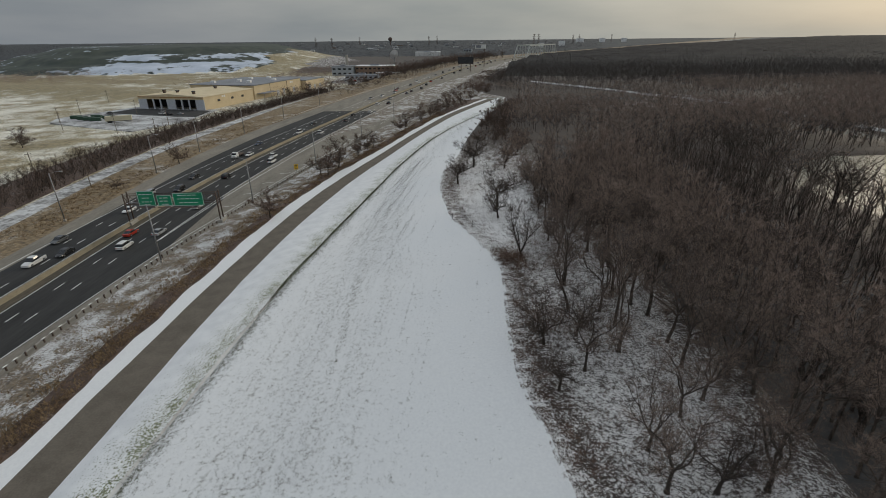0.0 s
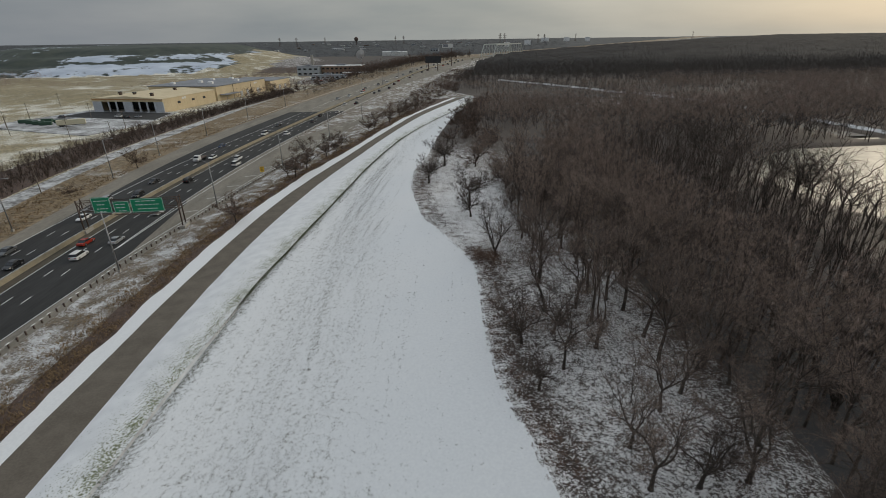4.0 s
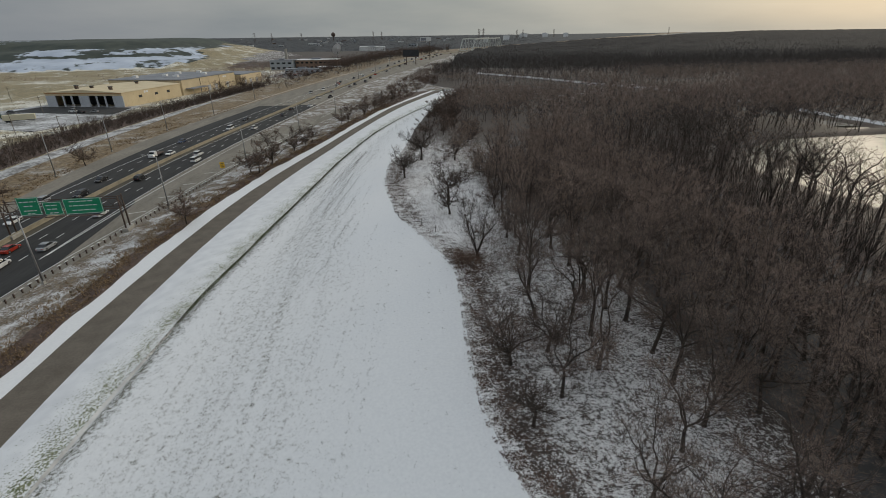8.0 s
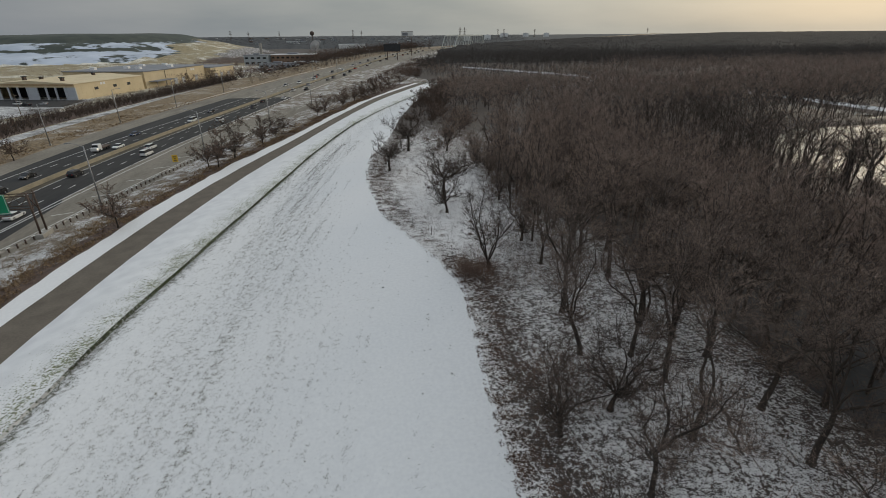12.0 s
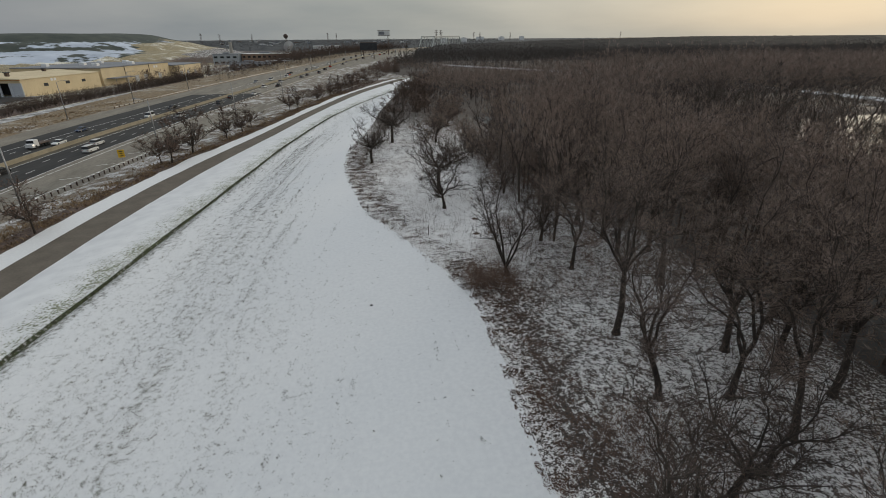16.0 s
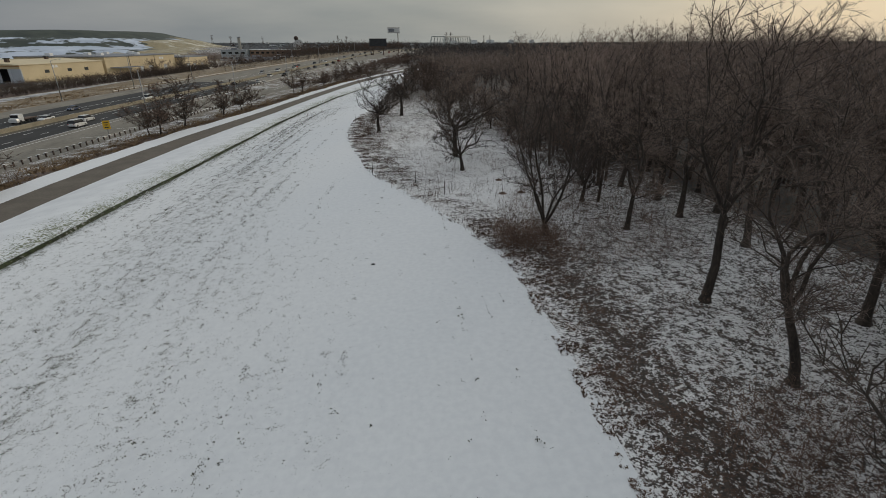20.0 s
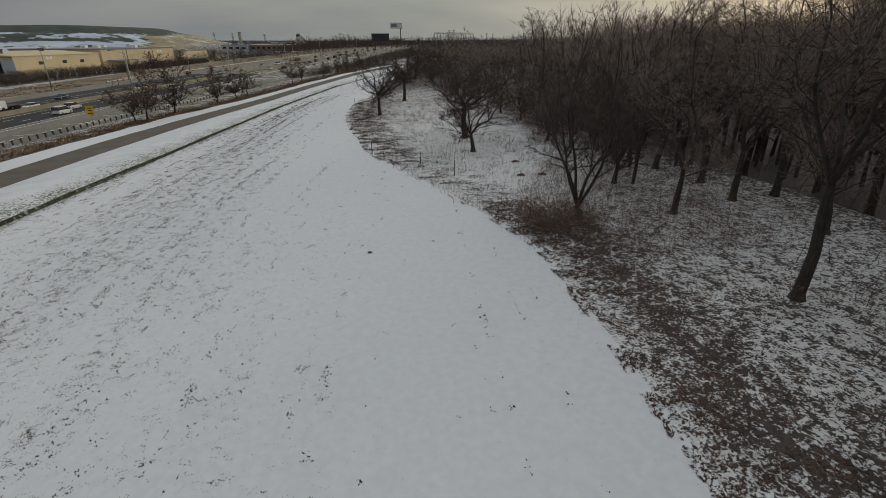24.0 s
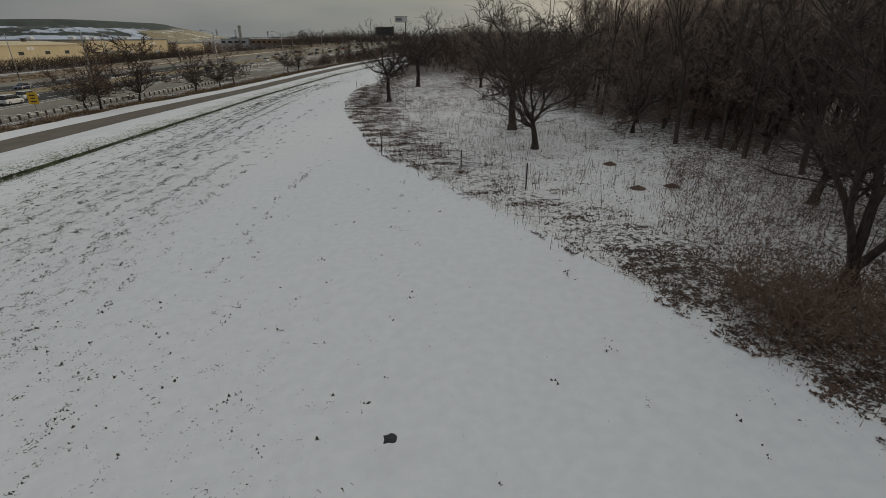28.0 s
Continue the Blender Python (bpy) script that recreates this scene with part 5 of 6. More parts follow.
# ---- warehouse and yard ----
M_FASCIA = plain("orange_brown_fascia", (0.40, 0.20, 0.06), 0.6)
M_PANEL = mat("pale_grey_door_panel", (0.40, 0.42, 0.45), (0.52, 0.54, 0.57), 0.4, 0.6, 0, 5, 0, (1, 1, 6))
shed = empty("warehouse", "long tan metal warehouse with open dark truck bays", "building", "halls beside the landfill", pose(-168.5, 350, -5.0, 0, 0, -13))
wall_t = 0.3
part("side_wall", Shape().box(-wall_t, 0, 0.3, 60, -1, 9.0), M_TAN, shed)
part("back_wall", Shape().box(-54, -wall_t, 59.7, 60, -1, 9.0), M_TAN, shed)
part("end_wall", Shape().box(-54, -53.7, 0.3, 59.7, -1, 9.0), M_TAN, shed)
# added near-black backing, in place of the shade inside the open bays
part("inner_wall", Shape().box(-53.7, -0.3, 14, 14.3, -1, 9.0), M_DARK, shed)
part("floor_slab", Shape().box(-53.7, -0.3, 0, 14, -1, 0.05), M_CONCRETE, shed)
part("lintel", Shape().box(-54, 0, 0, 0.3, 7.3, 9.0), M_TAN, shed)
part("fascia", Shape().box(-54.3, 0.3, -0.35, -0.05, 8.5, 9.35), M_FASCIA, shed)
bay = 53.4 / 9
for k in range(10):
    x = -53.7 + k * bay
    part("pier", Shape().box(x - 0.55, x + 0.55, -0.08, 0.45, -1, 7.3), M_PANEL, shed)
for k in (0, 4, 8):
    part("bay_door", Shape().box(-53.7 + k * bay + 0.36, -53.7 + (k + 1) * bay - 0.36, 0.1, 0.25, 0, 7.3), M_PANEL, shed)
roof = Shape()
roof.add([(-54.4, -0.4, 9.3), (0.4, -0.4, 9.3), (0.4, 60.4, 9.3), (-54.4, 60.4, 9.3), (-27, -0.4, 11.0), (-27, 60.4, 11.0), (-54.4, -0.4, 9.0), (0.4, -0.4, 9.0), (0.4, 60.4, 9.0), (-54.4, 60.4, 9.0)],
         [(0, 4, 5, 3), (4, 1, 2, 5), (0, 6, 7, 1, 4), (1, 7, 8, 2), (2, 8, 9, 3, 5), (3, 9, 6, 0)])
part("roof", roof, M_ROOFTAN, shed)
for x, y in ((-14, 9), (-30, 12), (-44, 15), (-22, 44)):
    v = part("roof_vent", Shape().box(x - 0.8, x + 0.8, y - 0.8, y + 0.8, 9.4, 11.9, 0, 0.15), M_RUST, shed)
    part("cowl", Shape().box(x - 1.1, x + 1.1, y - 1.1, y + 1.1, 11.9, 12.3, 0, 0.15), M_DARK, v)
for y in (15, 31, 44):
    w_ = part("window", Shape().box(0.01, 0.12, y, y + 3.0, 4.6, 6.2), M_DARK, shed)
    part("window_frame", Shape().box(0.005, 0.16, y - 0.15, y + 3.15, 4.4, 4.6).box(0.005, 0.16, y - 0.15, y + 3.15, 6.2, 6.4), M_TAN, w_)
for x in (0.02,):
    part("wall_letters", Shape().box(x, x + 0.06, 20.5, 22.2, 7.0, 8.4).box(x, x + 0.06, 22.8, 24.5, 7.0, 8.4), M_WHITE, shed)
for y in np.arange(2, 60, 2.9):
    part("cladding_rib", Shape().box(0.002, 0.03, y - 0.04, y + 0.04, -1, 8.98), M_TAN, shed)

hall = empty("hall", "taller tan metal hall with a grey roof", "building", "halls beside the landfill", pose(-153, 411, -5.0, 0, 0, -13))
part("wall", Shape().box(-62, -2, 0.5, 78, -1, 11), M_TAN, hall)
part("roof", Shape().box(-62.4, -1.6, 0.1, 78.4, 11, 11.6), M_GREYROOF, hall)
part("canopy", Shape().box(-1.99, 4, 4, 26, 4.4, 4.9), M_GREYROOF, hall)
for y in (5, 15, 25):
    part("canopy_post", Shape().tube((3.6, y, -1), (3.6, y, 4.4), 0.15), M_STEEL, hall)
for y in (24, 52):
    part("downpipe", Shape().tube((-1.85, y, -1), (-1.85, y, 11), 0.14), M_RUST, hall)
for y in (34, 44, 62):
    part("door", Shape().box(-1.99, -1.85, y, y + 4, -1, 4.5), M_PANEL, hall)
part("wall_letters", Shape().box(-1.99, -1.9, 58, 60, 8.3, 9.8).box(-1.99, -1.9, 61, 63, 8.3, 9.8), M_WHITE, hall)
for x, y in ((-50, 15), (-35, 30), (-20, 22), (-12, 48), (-40, 55), (-28, 66)):
    part("roof_unit", Shape().box(x - 1.8, x + 1.8, y - 1.4, y + 1.4, 11.6, 13.3, 0, 0.2), M_WHITE, hall)
annex = empty("annex", "low tan metal annex with flat grey roof", "building", "halls beside the landfill", pose(-133, 489, -5.0, 0, 0, -13))
part("wall", Shape().box(-48, 0, 0.5, 40, -1, 8.5), M_TAN, annex)
part("roof", Shape().box(-48.4, 0.4, 0.1, 40.4, 8.5, 9.1), M_GREYROOF, annex)
for y in (6, 16, 28):
    part("door", Shape().box(0.005, 0.12, y, y + 3.6, -1, 4), M_PANEL, annex)


def slab(name, pts, z, material, label="", kind="structure"):
    s = Shape()
    n = len(pts)
    s.add([(x, y, z) for x, y in pts] + [(x, y, z - 1.5) for x, y in pts], [tuple(range(n))] + [(i, i + n, (i + 1) % n + n, (i + 1) % n) for i in range(n)])
    return tagged(part(name, s, material), label, kind=kind)


slab("yard", [(-250, 318), (-243, 302), (-205, 282), (-172, 268), (-158, 300), (-160, 352), (-228, 372)], -4.55, M_FRONTAGE)
slab("apron", [(-232, 340), (-178, 322), (-160, 318), (-163, 347), (-224, 362)], -4.50, M_ROAD)
M_SKIP = plain("green_skip_paint", (0.03, 0.075, 0.045), 0.6)
M_CREAM = plain("cream_trailer_paint", (0.60, 0.54, 0.38), 0.5)
for k, (x, y, a) in enumerate(((-236, 316, 20), (-229, 312, 20), (-223, 309, 25), (-217, 306, 20), (-224, 318, 5), (-214, 314, 15))):
    sk = empty("skip", "dark green steel waste skip in the snowy yard", "skip", "skips in the yard", pose(x, y, -4.54, 0, 0, a))
    part("body", Shape().box(-3, 3, -1.2, 1.2, 0.2, 2.0, 0, 0.12), M_SKIP, sk)
    for rx in (-2, 0, 2):
        part("rib", Shape().box(rx - 0.1, rx + 0.1, -1.28, -1.2, 0.2, 1.9), M_SKIP, sk)
    part("skid", Shape().box(-2.8, 2.8, -0.8, 0.8, 0, 0.2), M_RUST, sk)
trl = empty("trailer", "long cream box trailer parked in the snowy yard", "trailer", m=pose(-199, 301, -4.54, 0, 0, 24))
part("body", Shape().box(-7, 7, -1.3, 1.3, 1.0, 3.8, 0, 0.08), M_CREAM, trl)
part("chassis", Shape().box(-6.5, 6.5, -0.5, 0.5, 0.6, 1.0), M_DARK, trl)
for wx in (-5.5, -4.3):
    for sy in (-1, 1):
        part("wheel", Shape().tube((wx, sy * 0.8, 0.5), (wx, sy * 1.25, 0.5), 0.5, sides=12), M_TYRE, trl)
for x, y, kd, c in ((-183, 328, "pickup", "black"), (-190, 333, "van", "white"), (-176, 330, "sedan", "silver"), (-226, 334, "suv", "grey")):
    put_car(kd, c, x, y, 70, "asphalt yard", -4.49)

slab("car_park", [(-128, 560), (-88, 548), (-58, 632), (-126, 640)], -4.6, M_FRONTAGE)
for k in range(16):
    put_car(("sedan", "suv", "van", "pickup")[k % 4], ("white", "black", "silver", "grey")[(k * 7 + k // 4) % 4], -120 + (k % 8) * 5.2 + (k // 8) * 6, 572 + (k // 8) * 24 - (k % 8) * 0.8, 80, "snowy car park", -4.59)


def utility_pole(x, y, turn, H=10.5):
    ob = empty("utility_pole", "weathered wooden utility pole with a crossarm", "utility pole", "poles beyond the highway", pose(x, y, ground_z(x, y) - 0.3, 0, 0, turn))
    part("pole", Shape().tube((0, 0, 0), (0, 0, H), 0.17, 0.11, 8), M_POLE, ob)
    arm = part("crossarm", Shape().box(-1.1, 1.1, 0.1, 0.22, H - 0.9, H - 0.72), M_POLE, ob)
    for x_ in (-0.95, 0.95, 0.5):
        part("insulator", Shape().tube((x_, 0.16, H - 0.72), (x_, 0.16, H - 0.5), 0.06, sides=6), M_STEEL, arm)


for x, y in ((-124, 163), (-139, 205), (-148, 250), (-163, 290), (-176, 262), (-215, 275), (-205, 330), (-250, 340), (-262, 390), (-150, 172), (-235, 300)):
    utility_pole(x, y, 60)


def building(name, label, x, y, w, d, h, turn, wall_m, roof_m, rows=2, cols=6, z=-4.9, group=""):
    """A far building: walls, roof and a grid of windows on the side that faces the camera."""
    ob = empty(name, label, "building", group, pose(x, y, z, 0, 0, turn))
    part("wall", Shape().box(-w / 2, w / 2, 0, d, -1, h), wall_m, ob)
    r = part("roof", Shape().box(-w / 2 - 0.3, w / 2 + 0.3, -0.3, d + 0.3, h, h + 0.6), roof_m, ob)
    part("roof_unit", Shape().box(-w * 0.15, w * 0.08, d * 0.3, d * 0.6, h + 0.6, h + 2.2, 0, 0.2), M_GREYROOF, r)
    for i in range(rows):
        for j in range(cols):
            x0 = -w / 2 + (j + 0.18) * w / cols
            z0 = (i + 0.3) * h / rows
            wn_ = part("window", Shape().box(x0, x0 + w / cols * 0.55, -0.12, -0.01, z0, z0 + h / rows * 0.36), M_GLASS, ob)
    return ob


M_BROWNBRICK = mat("brown_brick", (0.14, 0.09, 0.065), (0.22, 0.15, 0.11), 0.5, 0.9, 0, 8)
M_GREYWALL = mat("grey_stucco_wall", (0.26, 0.28, 0.30), (0.36, 0.38, 0.40), 0.2, 0.85, 0, 8)
M_PALEWALL = mat("pale_stucco_wall", (0.55, 0.55, 0.53), (0.68, 0.68, 0.66), 0.2, 0.8, 0, 8)
building("office_block", "low brown office block with dark window bands", -90, 672, 52, 24, 11, -6, M_BROWNBRICK, M_WHITE, 2, 9)
building("office_block", "pale grey flat-roofed works building", -132, 668, 28, 20, 11, -6, M_GREYWALL, M_GREYROOF, 2, 4)
building("office_block", "low grey roadside building with snowy roof", -98, 610, 40, 14, 4.5, -6, M_GREYWALL, M_GREYROOF, 1, 7)
building("office_block", "low brown roadside building by parked cars", -70, 640, 30, 14, 4.5, -6, M_BROWNBRICK, M_WHITE, 1, 5)
building("store", "large white flat-roofed store building", -38, 1285, 62, 40, 9, 0, M_PALEWALL, M_WHITE, 0, 0)
chim = empty("chimney", "slim pale concrete works chimney", "chimney", m=pose(-131, 700, -4.9))
part("shaft", Shape().tube((0, 0, 0), (0, 0, 24), 2.0, 1.6, 12), M_CONCRETE, chim)
part("cap", Shape().tube((0, 0, 24), (0, 0, 24.8), 1.9, 1.9, 12), M_GREYROOF, chim)
dish = empty("satellite_dish", "large white satellite dish on a mount", "satellite dish", m=pose(-95, 1010, -4.9, 0, 0, 30))
part("mount", Shape().tube((0, 0, 0), (0, 0, 9), 1.2, 0.8, 8), M_STEEL, dish)
d_s = Shape()
for i in range(4):
    for j in range(16):
        a0, a1, r0_, r1_ = j * math.pi / 8, (j + 1) * math.pi / 8, i * 2.2, (i + 1) * 2.2
        d_s.add([(r * math.cos(a), r * 0.5 + r * r * 0.02 * -1 - r * math.sin(a) * 0.5, 14 + r * math.sin(a)) for r, a in ((r0_, a0), (r1_, a0), (r1_, a1), (r0_, a1))], [(0, 1, 2, 3)])
part("reflector", d_s, M_WHITE, dish)
for k in range(26):
    put_car(crng.choice(("sedan", "suv")), crng.choice(("white", "black", "silver", "grey", "red")), -115 + (k % 13) * 4.2, 585 + (k // 13) * 14, 90, "asphalt car park", -4.86)

# billboards
for x, y, w, h, zb, turn, face, lab in ((28, 640, 19, 7.5, 12, -4, M_DARK, "dark double-post roadside billboard"), (52, 720, 15, 5.5, 25, 0, M_PALEWALL, "tall pale billboard on a single post")):
    bb = empty("billboard", lab, "billboard", m=pose(x, y, -2 if zb < 20 else 0, 0, 0, turn))
    part("panel", Shape().box(-w / 2, w / 2, -0.4, 0.4, zb, zb + h), face, bb)
    part("frame", Shape().box(-w / 2 - 0.2, w / 2 + 0.2, -0.5, 0.5, zb - 0.5, zb).box(-w / 2 - 0.2, w / 2 + 0.2, -0.5, 0.5, zb + h, zb + h + 0.4), M_RUST, bb)
    for px_ in ((-w * 0.3, w * 0.3) if zb < 20 else (w * 0.35,)):
        part("post", Shape().tube((px_, 0, -2), (px_, 0, zb), 0.5), M_RUST, bb)
    if zb > 20:
        part("picture_bar", Shape().box(-w * 0.42, w * 0.05, -0.46, -0.41, zb + 1, zb + h - 1), M_GREYROOF, bb)

# truss bridge
M_TRUSS = mat("pale_grey_bridge_paint", (0.36, 0.38, 0.36), (0.46, 0.48, 0.46), 0.3, 0.6)
bridge = empty("truss_bridge", "pale grey steel through-truss highway bridge", "bridge", m=pose(192, 1065, float(road_z(1065)), 0, 0, -33))
for sx in (-13, 13):
    part("bottom_chord", Shape().box(sx - 0.5, sx + 0.5, -80, 80, 0.2, 1.4), M_TRUSS, bridge)
    part("top_chord", Shape().box(sx - 0.5, sx + 0.5, -66, 66, 20.4, 22.4), M_TRUSS, bridge)
    for k in range(-5, 6):
        part("upright", Shape().tube((sx, k * 13.2, 1.4), (sx, k * 13.2, 20.6), 0.5, sides=6), M_TRUSS, bridge)
        if k < 5:
            part("diagonal", Shape().tube((sx, k * 13.2, 1.4 if k < 0 else 20.6), (sx, (k + 1) * 13.2, 20.6 if k < 0 else 1.4), 0.24, sides=6), M_TRUSS, bridge)
    for e in (-1, 1):
        part("end_post", Shape().tube((sx, e * 79.5, 1.4), (sx, e * 66, 21), 1.0, sides=6), M_TRUSS, bridge)
for k in range(-5, 6):
    part("cross_beam", Shape().box(-12.5, 12.5, k * 13.2 - 0.4, k * 13.2 + 0.4, 20.7, 21.8), M_TRUSS, bridge)
for e in (-78, 0, 78):
    part("pier", Shape().box(-14, 14, e - 2, e + 2, -12, 0.19), M_CONCRETE, bridge)
# overpass
over = empty("overpass", "concrete overpass side with dark opening under the highway", "bridge", m=pose(66, 650, 0.9, 0, 0, -21))
part("parapet", Shape().box(-0.4, 0.0, -34, 34, -0.6, 1.0), M_CONCRETE, over)
part("girder", Shape().box(-0.9, -0.41, -30, 30, -2.2, -0.6), M_RUST, over)
for y in (-20, -7, 7, 20):
    part("pier", Shape().tube((-0.6, y, -7), (-0.6, y, -2.2), 0.7, sides=8), M_CONCRETE, over)
# near-black upright sheet stands in for the shade below the deck
part("underside", Shape().box(-1.4, -0.95, -28, 28, -6, -0.7), M_DARK, over)

# far skyline
tower = empty("water_tower", "dark bulbous water tower on a slim stem", "water tower", m=pose(-252, 2500, -3))
prof = [(1.6, 0), (1.4, 17), (2.5, 20), (7.5, 24), (10, 29), (9.2, 34), (6, 38), (1.5, 40)]
tw = Shape()
for (r0_, z0), (r1_, z1) in zip(prof, prof[1:]):
    tw.tube((0, 0, z0), (0, 0, z1), r0_, r1_, 14, False)
part("stem", Shape().tube((0, 0, 0), (0, 0, 18), 1.7, 1.5, 10), M_RUST, tower)
part("tank", tw, M_RUST, tower, smooth=True)


def pylon(x, y, H):
    ob = empty("pylon", "far grey steel lattice power pylon", "pylon", "pylons on the skyline", pose(x, y, 0, 0, 0, 20))
    for sx, sy in ((-1, -1), (1, -1), (1, 1), (-1, 1)):
        part("leg", Shape().tube((sx * H * 0.09, sy * H * 0.09, -5), (sx * 0.6, sy * 0.6, H), 0.5, 0.3, 5), M_RUST, ob)
    for z, w in ((0.68, 0.14), (0.82, 0.17), (0.95, 0.12)):
        part("crossarm", Shape().tube((-H * w, 0, H * z), (H * w, 0, H * z), 0.5, sides=5), M_RUST, ob)


for x, y, H in ((-560, 2300, 38), (-500, 2350, 36), (-430, 2700, 36), (-70, 2600, 40), (-30, 2620, 38), (330, 1900, 44), (352, 1930, 44), (900, 2800, 40), (1500, 2700, 42), (620, 2500, 40), (655, 2520, 40)):
    pylon(x, y, H)
M_FARBLD = [M_PALEWALL, M_GREYWALL, M_BROWNBRICK, M_WHITE]
brng = random.Random(11)
for k in range(46):
    y = brng.uniform(1500, 3400)
    x = brng.uniform(-0.42, 0.12) * y
    building("suburban_house", "far pale suburban building among bare trees", x, y, brng.uniform(10, 24), brng.uniform(8, 14), brng.uniform(5, 8), brng.uniform(-20, 20), brng.choice(M_FARBLD), brng.choice((M_WHITE, M_GREYROOF)), 1, 3, -3.0, "distant suburb")
for x, y, w, h in ((330, 1750, 18, 15), (480, 2100, 22, 17), (760, 2900, 40, 19), (900, 2950, 28, 19), (1040, 3000, 24, 19)):
    building("far_store", "far white building beyond the woods", x, y, w, 20, h, 0, M_WHITE, M_WHITE, 0, 0, 0, "distant suburb")

# snowy levee road beyond the mere
lv = Shape()
for y in np.arange(150, 500, 4.0):
    if rng.random() < 0.14:
        continue
    pa, pb = (float(L_LEVEE(y)) + 0.5 * math.sin(y * 0.4), y), (float(L_LEVEE(y + 4)) + 0.5 * math.sin(y * 0.4 + 1.6), y + 4.0)
    lv.add([(pa[0] - 1.3, pa[1] - 0.8, -0.9), (pa[0] + 1.3, pa[1] + 0.8, 0.7), (pb[0] + 1.3, pb[1] + 0.8, 0.7), (pb[0] - 1.3, pb[1] - 0.8, -0.9)], [(0, 1, 2, 3)])
    lv.add([(pa[0] + 1.3, pa[1] + 0.8, 0.7), (pa[0] + 3.6, pa[1] + 2.2, -0.9), (pb[0] + 3.6, pb[1] + 2.2, -0.9), (pb[0] + 1.3, pb[1] + 0.8, 0.7)], [(0, 1, 2, 3)])
tagged(part("levee", lv, M_SNOW), kind="structure")

# ---- roadside and meadow trees ----
small_kinds = []
for H, fork, lead, width in ((6.5, 0.12, 6, 0.5), (7.0, 0.16, 5, 0.44), (6.0, 0.10, 7, 0.58)):
    w, t = grow(rng, H, fork, lead, width * 1.15, 11, 0.05, 0.09, 1.5, 0.022, (20, 75), 8, 2, 6)
    small_kinds.append((H, w.mesh("trunk", M_BARK, True), t.mesh("crown", M_BRUSH)))


def small_tree(x, y, H, label, group):
    h0, wood, twig = small_kinds[rng.randint(0, 2)]
    ob = empty("small_tree", label, "tree", group, pose(x, y, ground_z(x, y), 0, 0, rng.uniform(0, 360)))
    ob.scale = (H / h0 * 1.45, H / h0 * 1.45, H / h0 * 1.12)
    part("trunk", wood, None, ob)
    part("crown", twig, None, ob)


for x, y, H in ((-48.2, 125, 9), (-42, 170, 10.5), (-40.3, 181, 10.5), (-45.2, 172, 7.5), (-36.2, 201, 8.5), (-33.5, 211, 8), (-31.8, 218, 8), (-22.5, 251, 9), (-20, 258, 8), (-8, 296, 8.5), (-4, 310, 8.0), (2, 322, 7.5), (-13, 279, 5.5), (12, 352, 7), (20, 372, 8), (34, 392, 9)):
    small_tree(x, y, H, "spreading bare brown small tree on the roadside verge", "small trees on the verge")
for x, y, H in ((-109, 195, 9), (-201, 229, 9), (-206, 236, 8), (-113, 160, 4.5), (-128, 415, 9), (-118, 440, 10), (-104, 470, 9), (-92, 505, 10), (-80, 530, 8), (-70, 560, 9)):
    small_tree(x, y, H, "bare brown tree beyond the highway", "trees beyond the highway")
for k in range(30):
    y = rng.uniform(205, 330)
    x = float(np.interp(y, YS, edge)) + rng.uniform(3, 15)
    small_tree(x, y, rng.uniform(5, 8), "dense rounded bare brown thicket tree", "thicket at the field's far edge")

for x, y, H in ((25, 236, 8), (32, 197, 7), (31, 150, 7), (36, 118, 9), (38, 128, 9), (35, 143, 8), (30, 205, 7), (26, 215, 7), (24, 178, 7), (37, 140, 8), (31, 117, 8)):
    small_tree(x, y, H, "dense bare brown thicket tree behind the glade", "thicket behind the glade")

# ---- brush and undergrowth ----
town = [(x, y, -4.9, rng.uniform(5, 10)) for x, y in scatter(-210, -45, 430, 800, 8.0, lambda x, y: x < float(L_FRONT(y)) - 8 and noise.noise(Vector((x * 0.02, y * 0.02, 8.0))) > -0.15 and not (598 < y < 690 and -150 < x < -50))]
far_wood("town_trees", town, 60, M_TWIG, "bare brown trees round the roadside yards", 2.0, 0.24)
foot = [(x, y, ground_z(x, y), rng.uniform(1.2, 2.6)) for x, y in scatter(-470, -235, 560, 645, 5.0, lambda x, y: noise.noise(Vector((x * 0.02, y * 0.05, 3.0))) > -0.1)]
foot += [(x, y, ground_z(x, y), rng.uniform(5, 9)) for x, y in scatter(-720, -455, 590, 680, 5.5, lambda x, y: noise.noise(Vector((x * 0.03, y * 0.05, 1.0))) > -0.25)]
far_wood("hillfoot_brush", foot, 34, M_TWIG, "brown brush at the foot of the hill", 2.2, 0.16)
belt_w = []
for k in range(560):
    y = rng.uniform(430, 1000)
    x = float(L_LEFT(y)) - 5 - rng.random() * 45
    belt_w.append((x, y, -4.9 if x < float(L_FRONT(y)) else ground_z(x, y), rng.uniform(5, 10) if y < 560 else rng.uniform(12, 19)))
light_wood("roadside_wood", belt_w, COARSE, M_BRUSH, "brown belt of bare trees beside the highway", M_MIDBARK)
slope = []
for k in range(2600):
    y = rng.uniform(300, 640)
    x = float(L_RAIL(y)) + 3 + rng.random() * 34
    if x < float(np.interp(y, YS, snowl)) - 2 or y > END:
        if noise.noise(Vector((x * 0.05, y * 0.03, 4.0))) > rng.uniform(-0.35, 0.15):
            slope.append((x, y, ground_z(x, y), rng.uniform(1.2, 4.2)))
far_wood("embankment_brush", slope, 40, M_BRUSH, "patchy brown brush on the highway embankment", 2.2, 0.15)
hedge = []
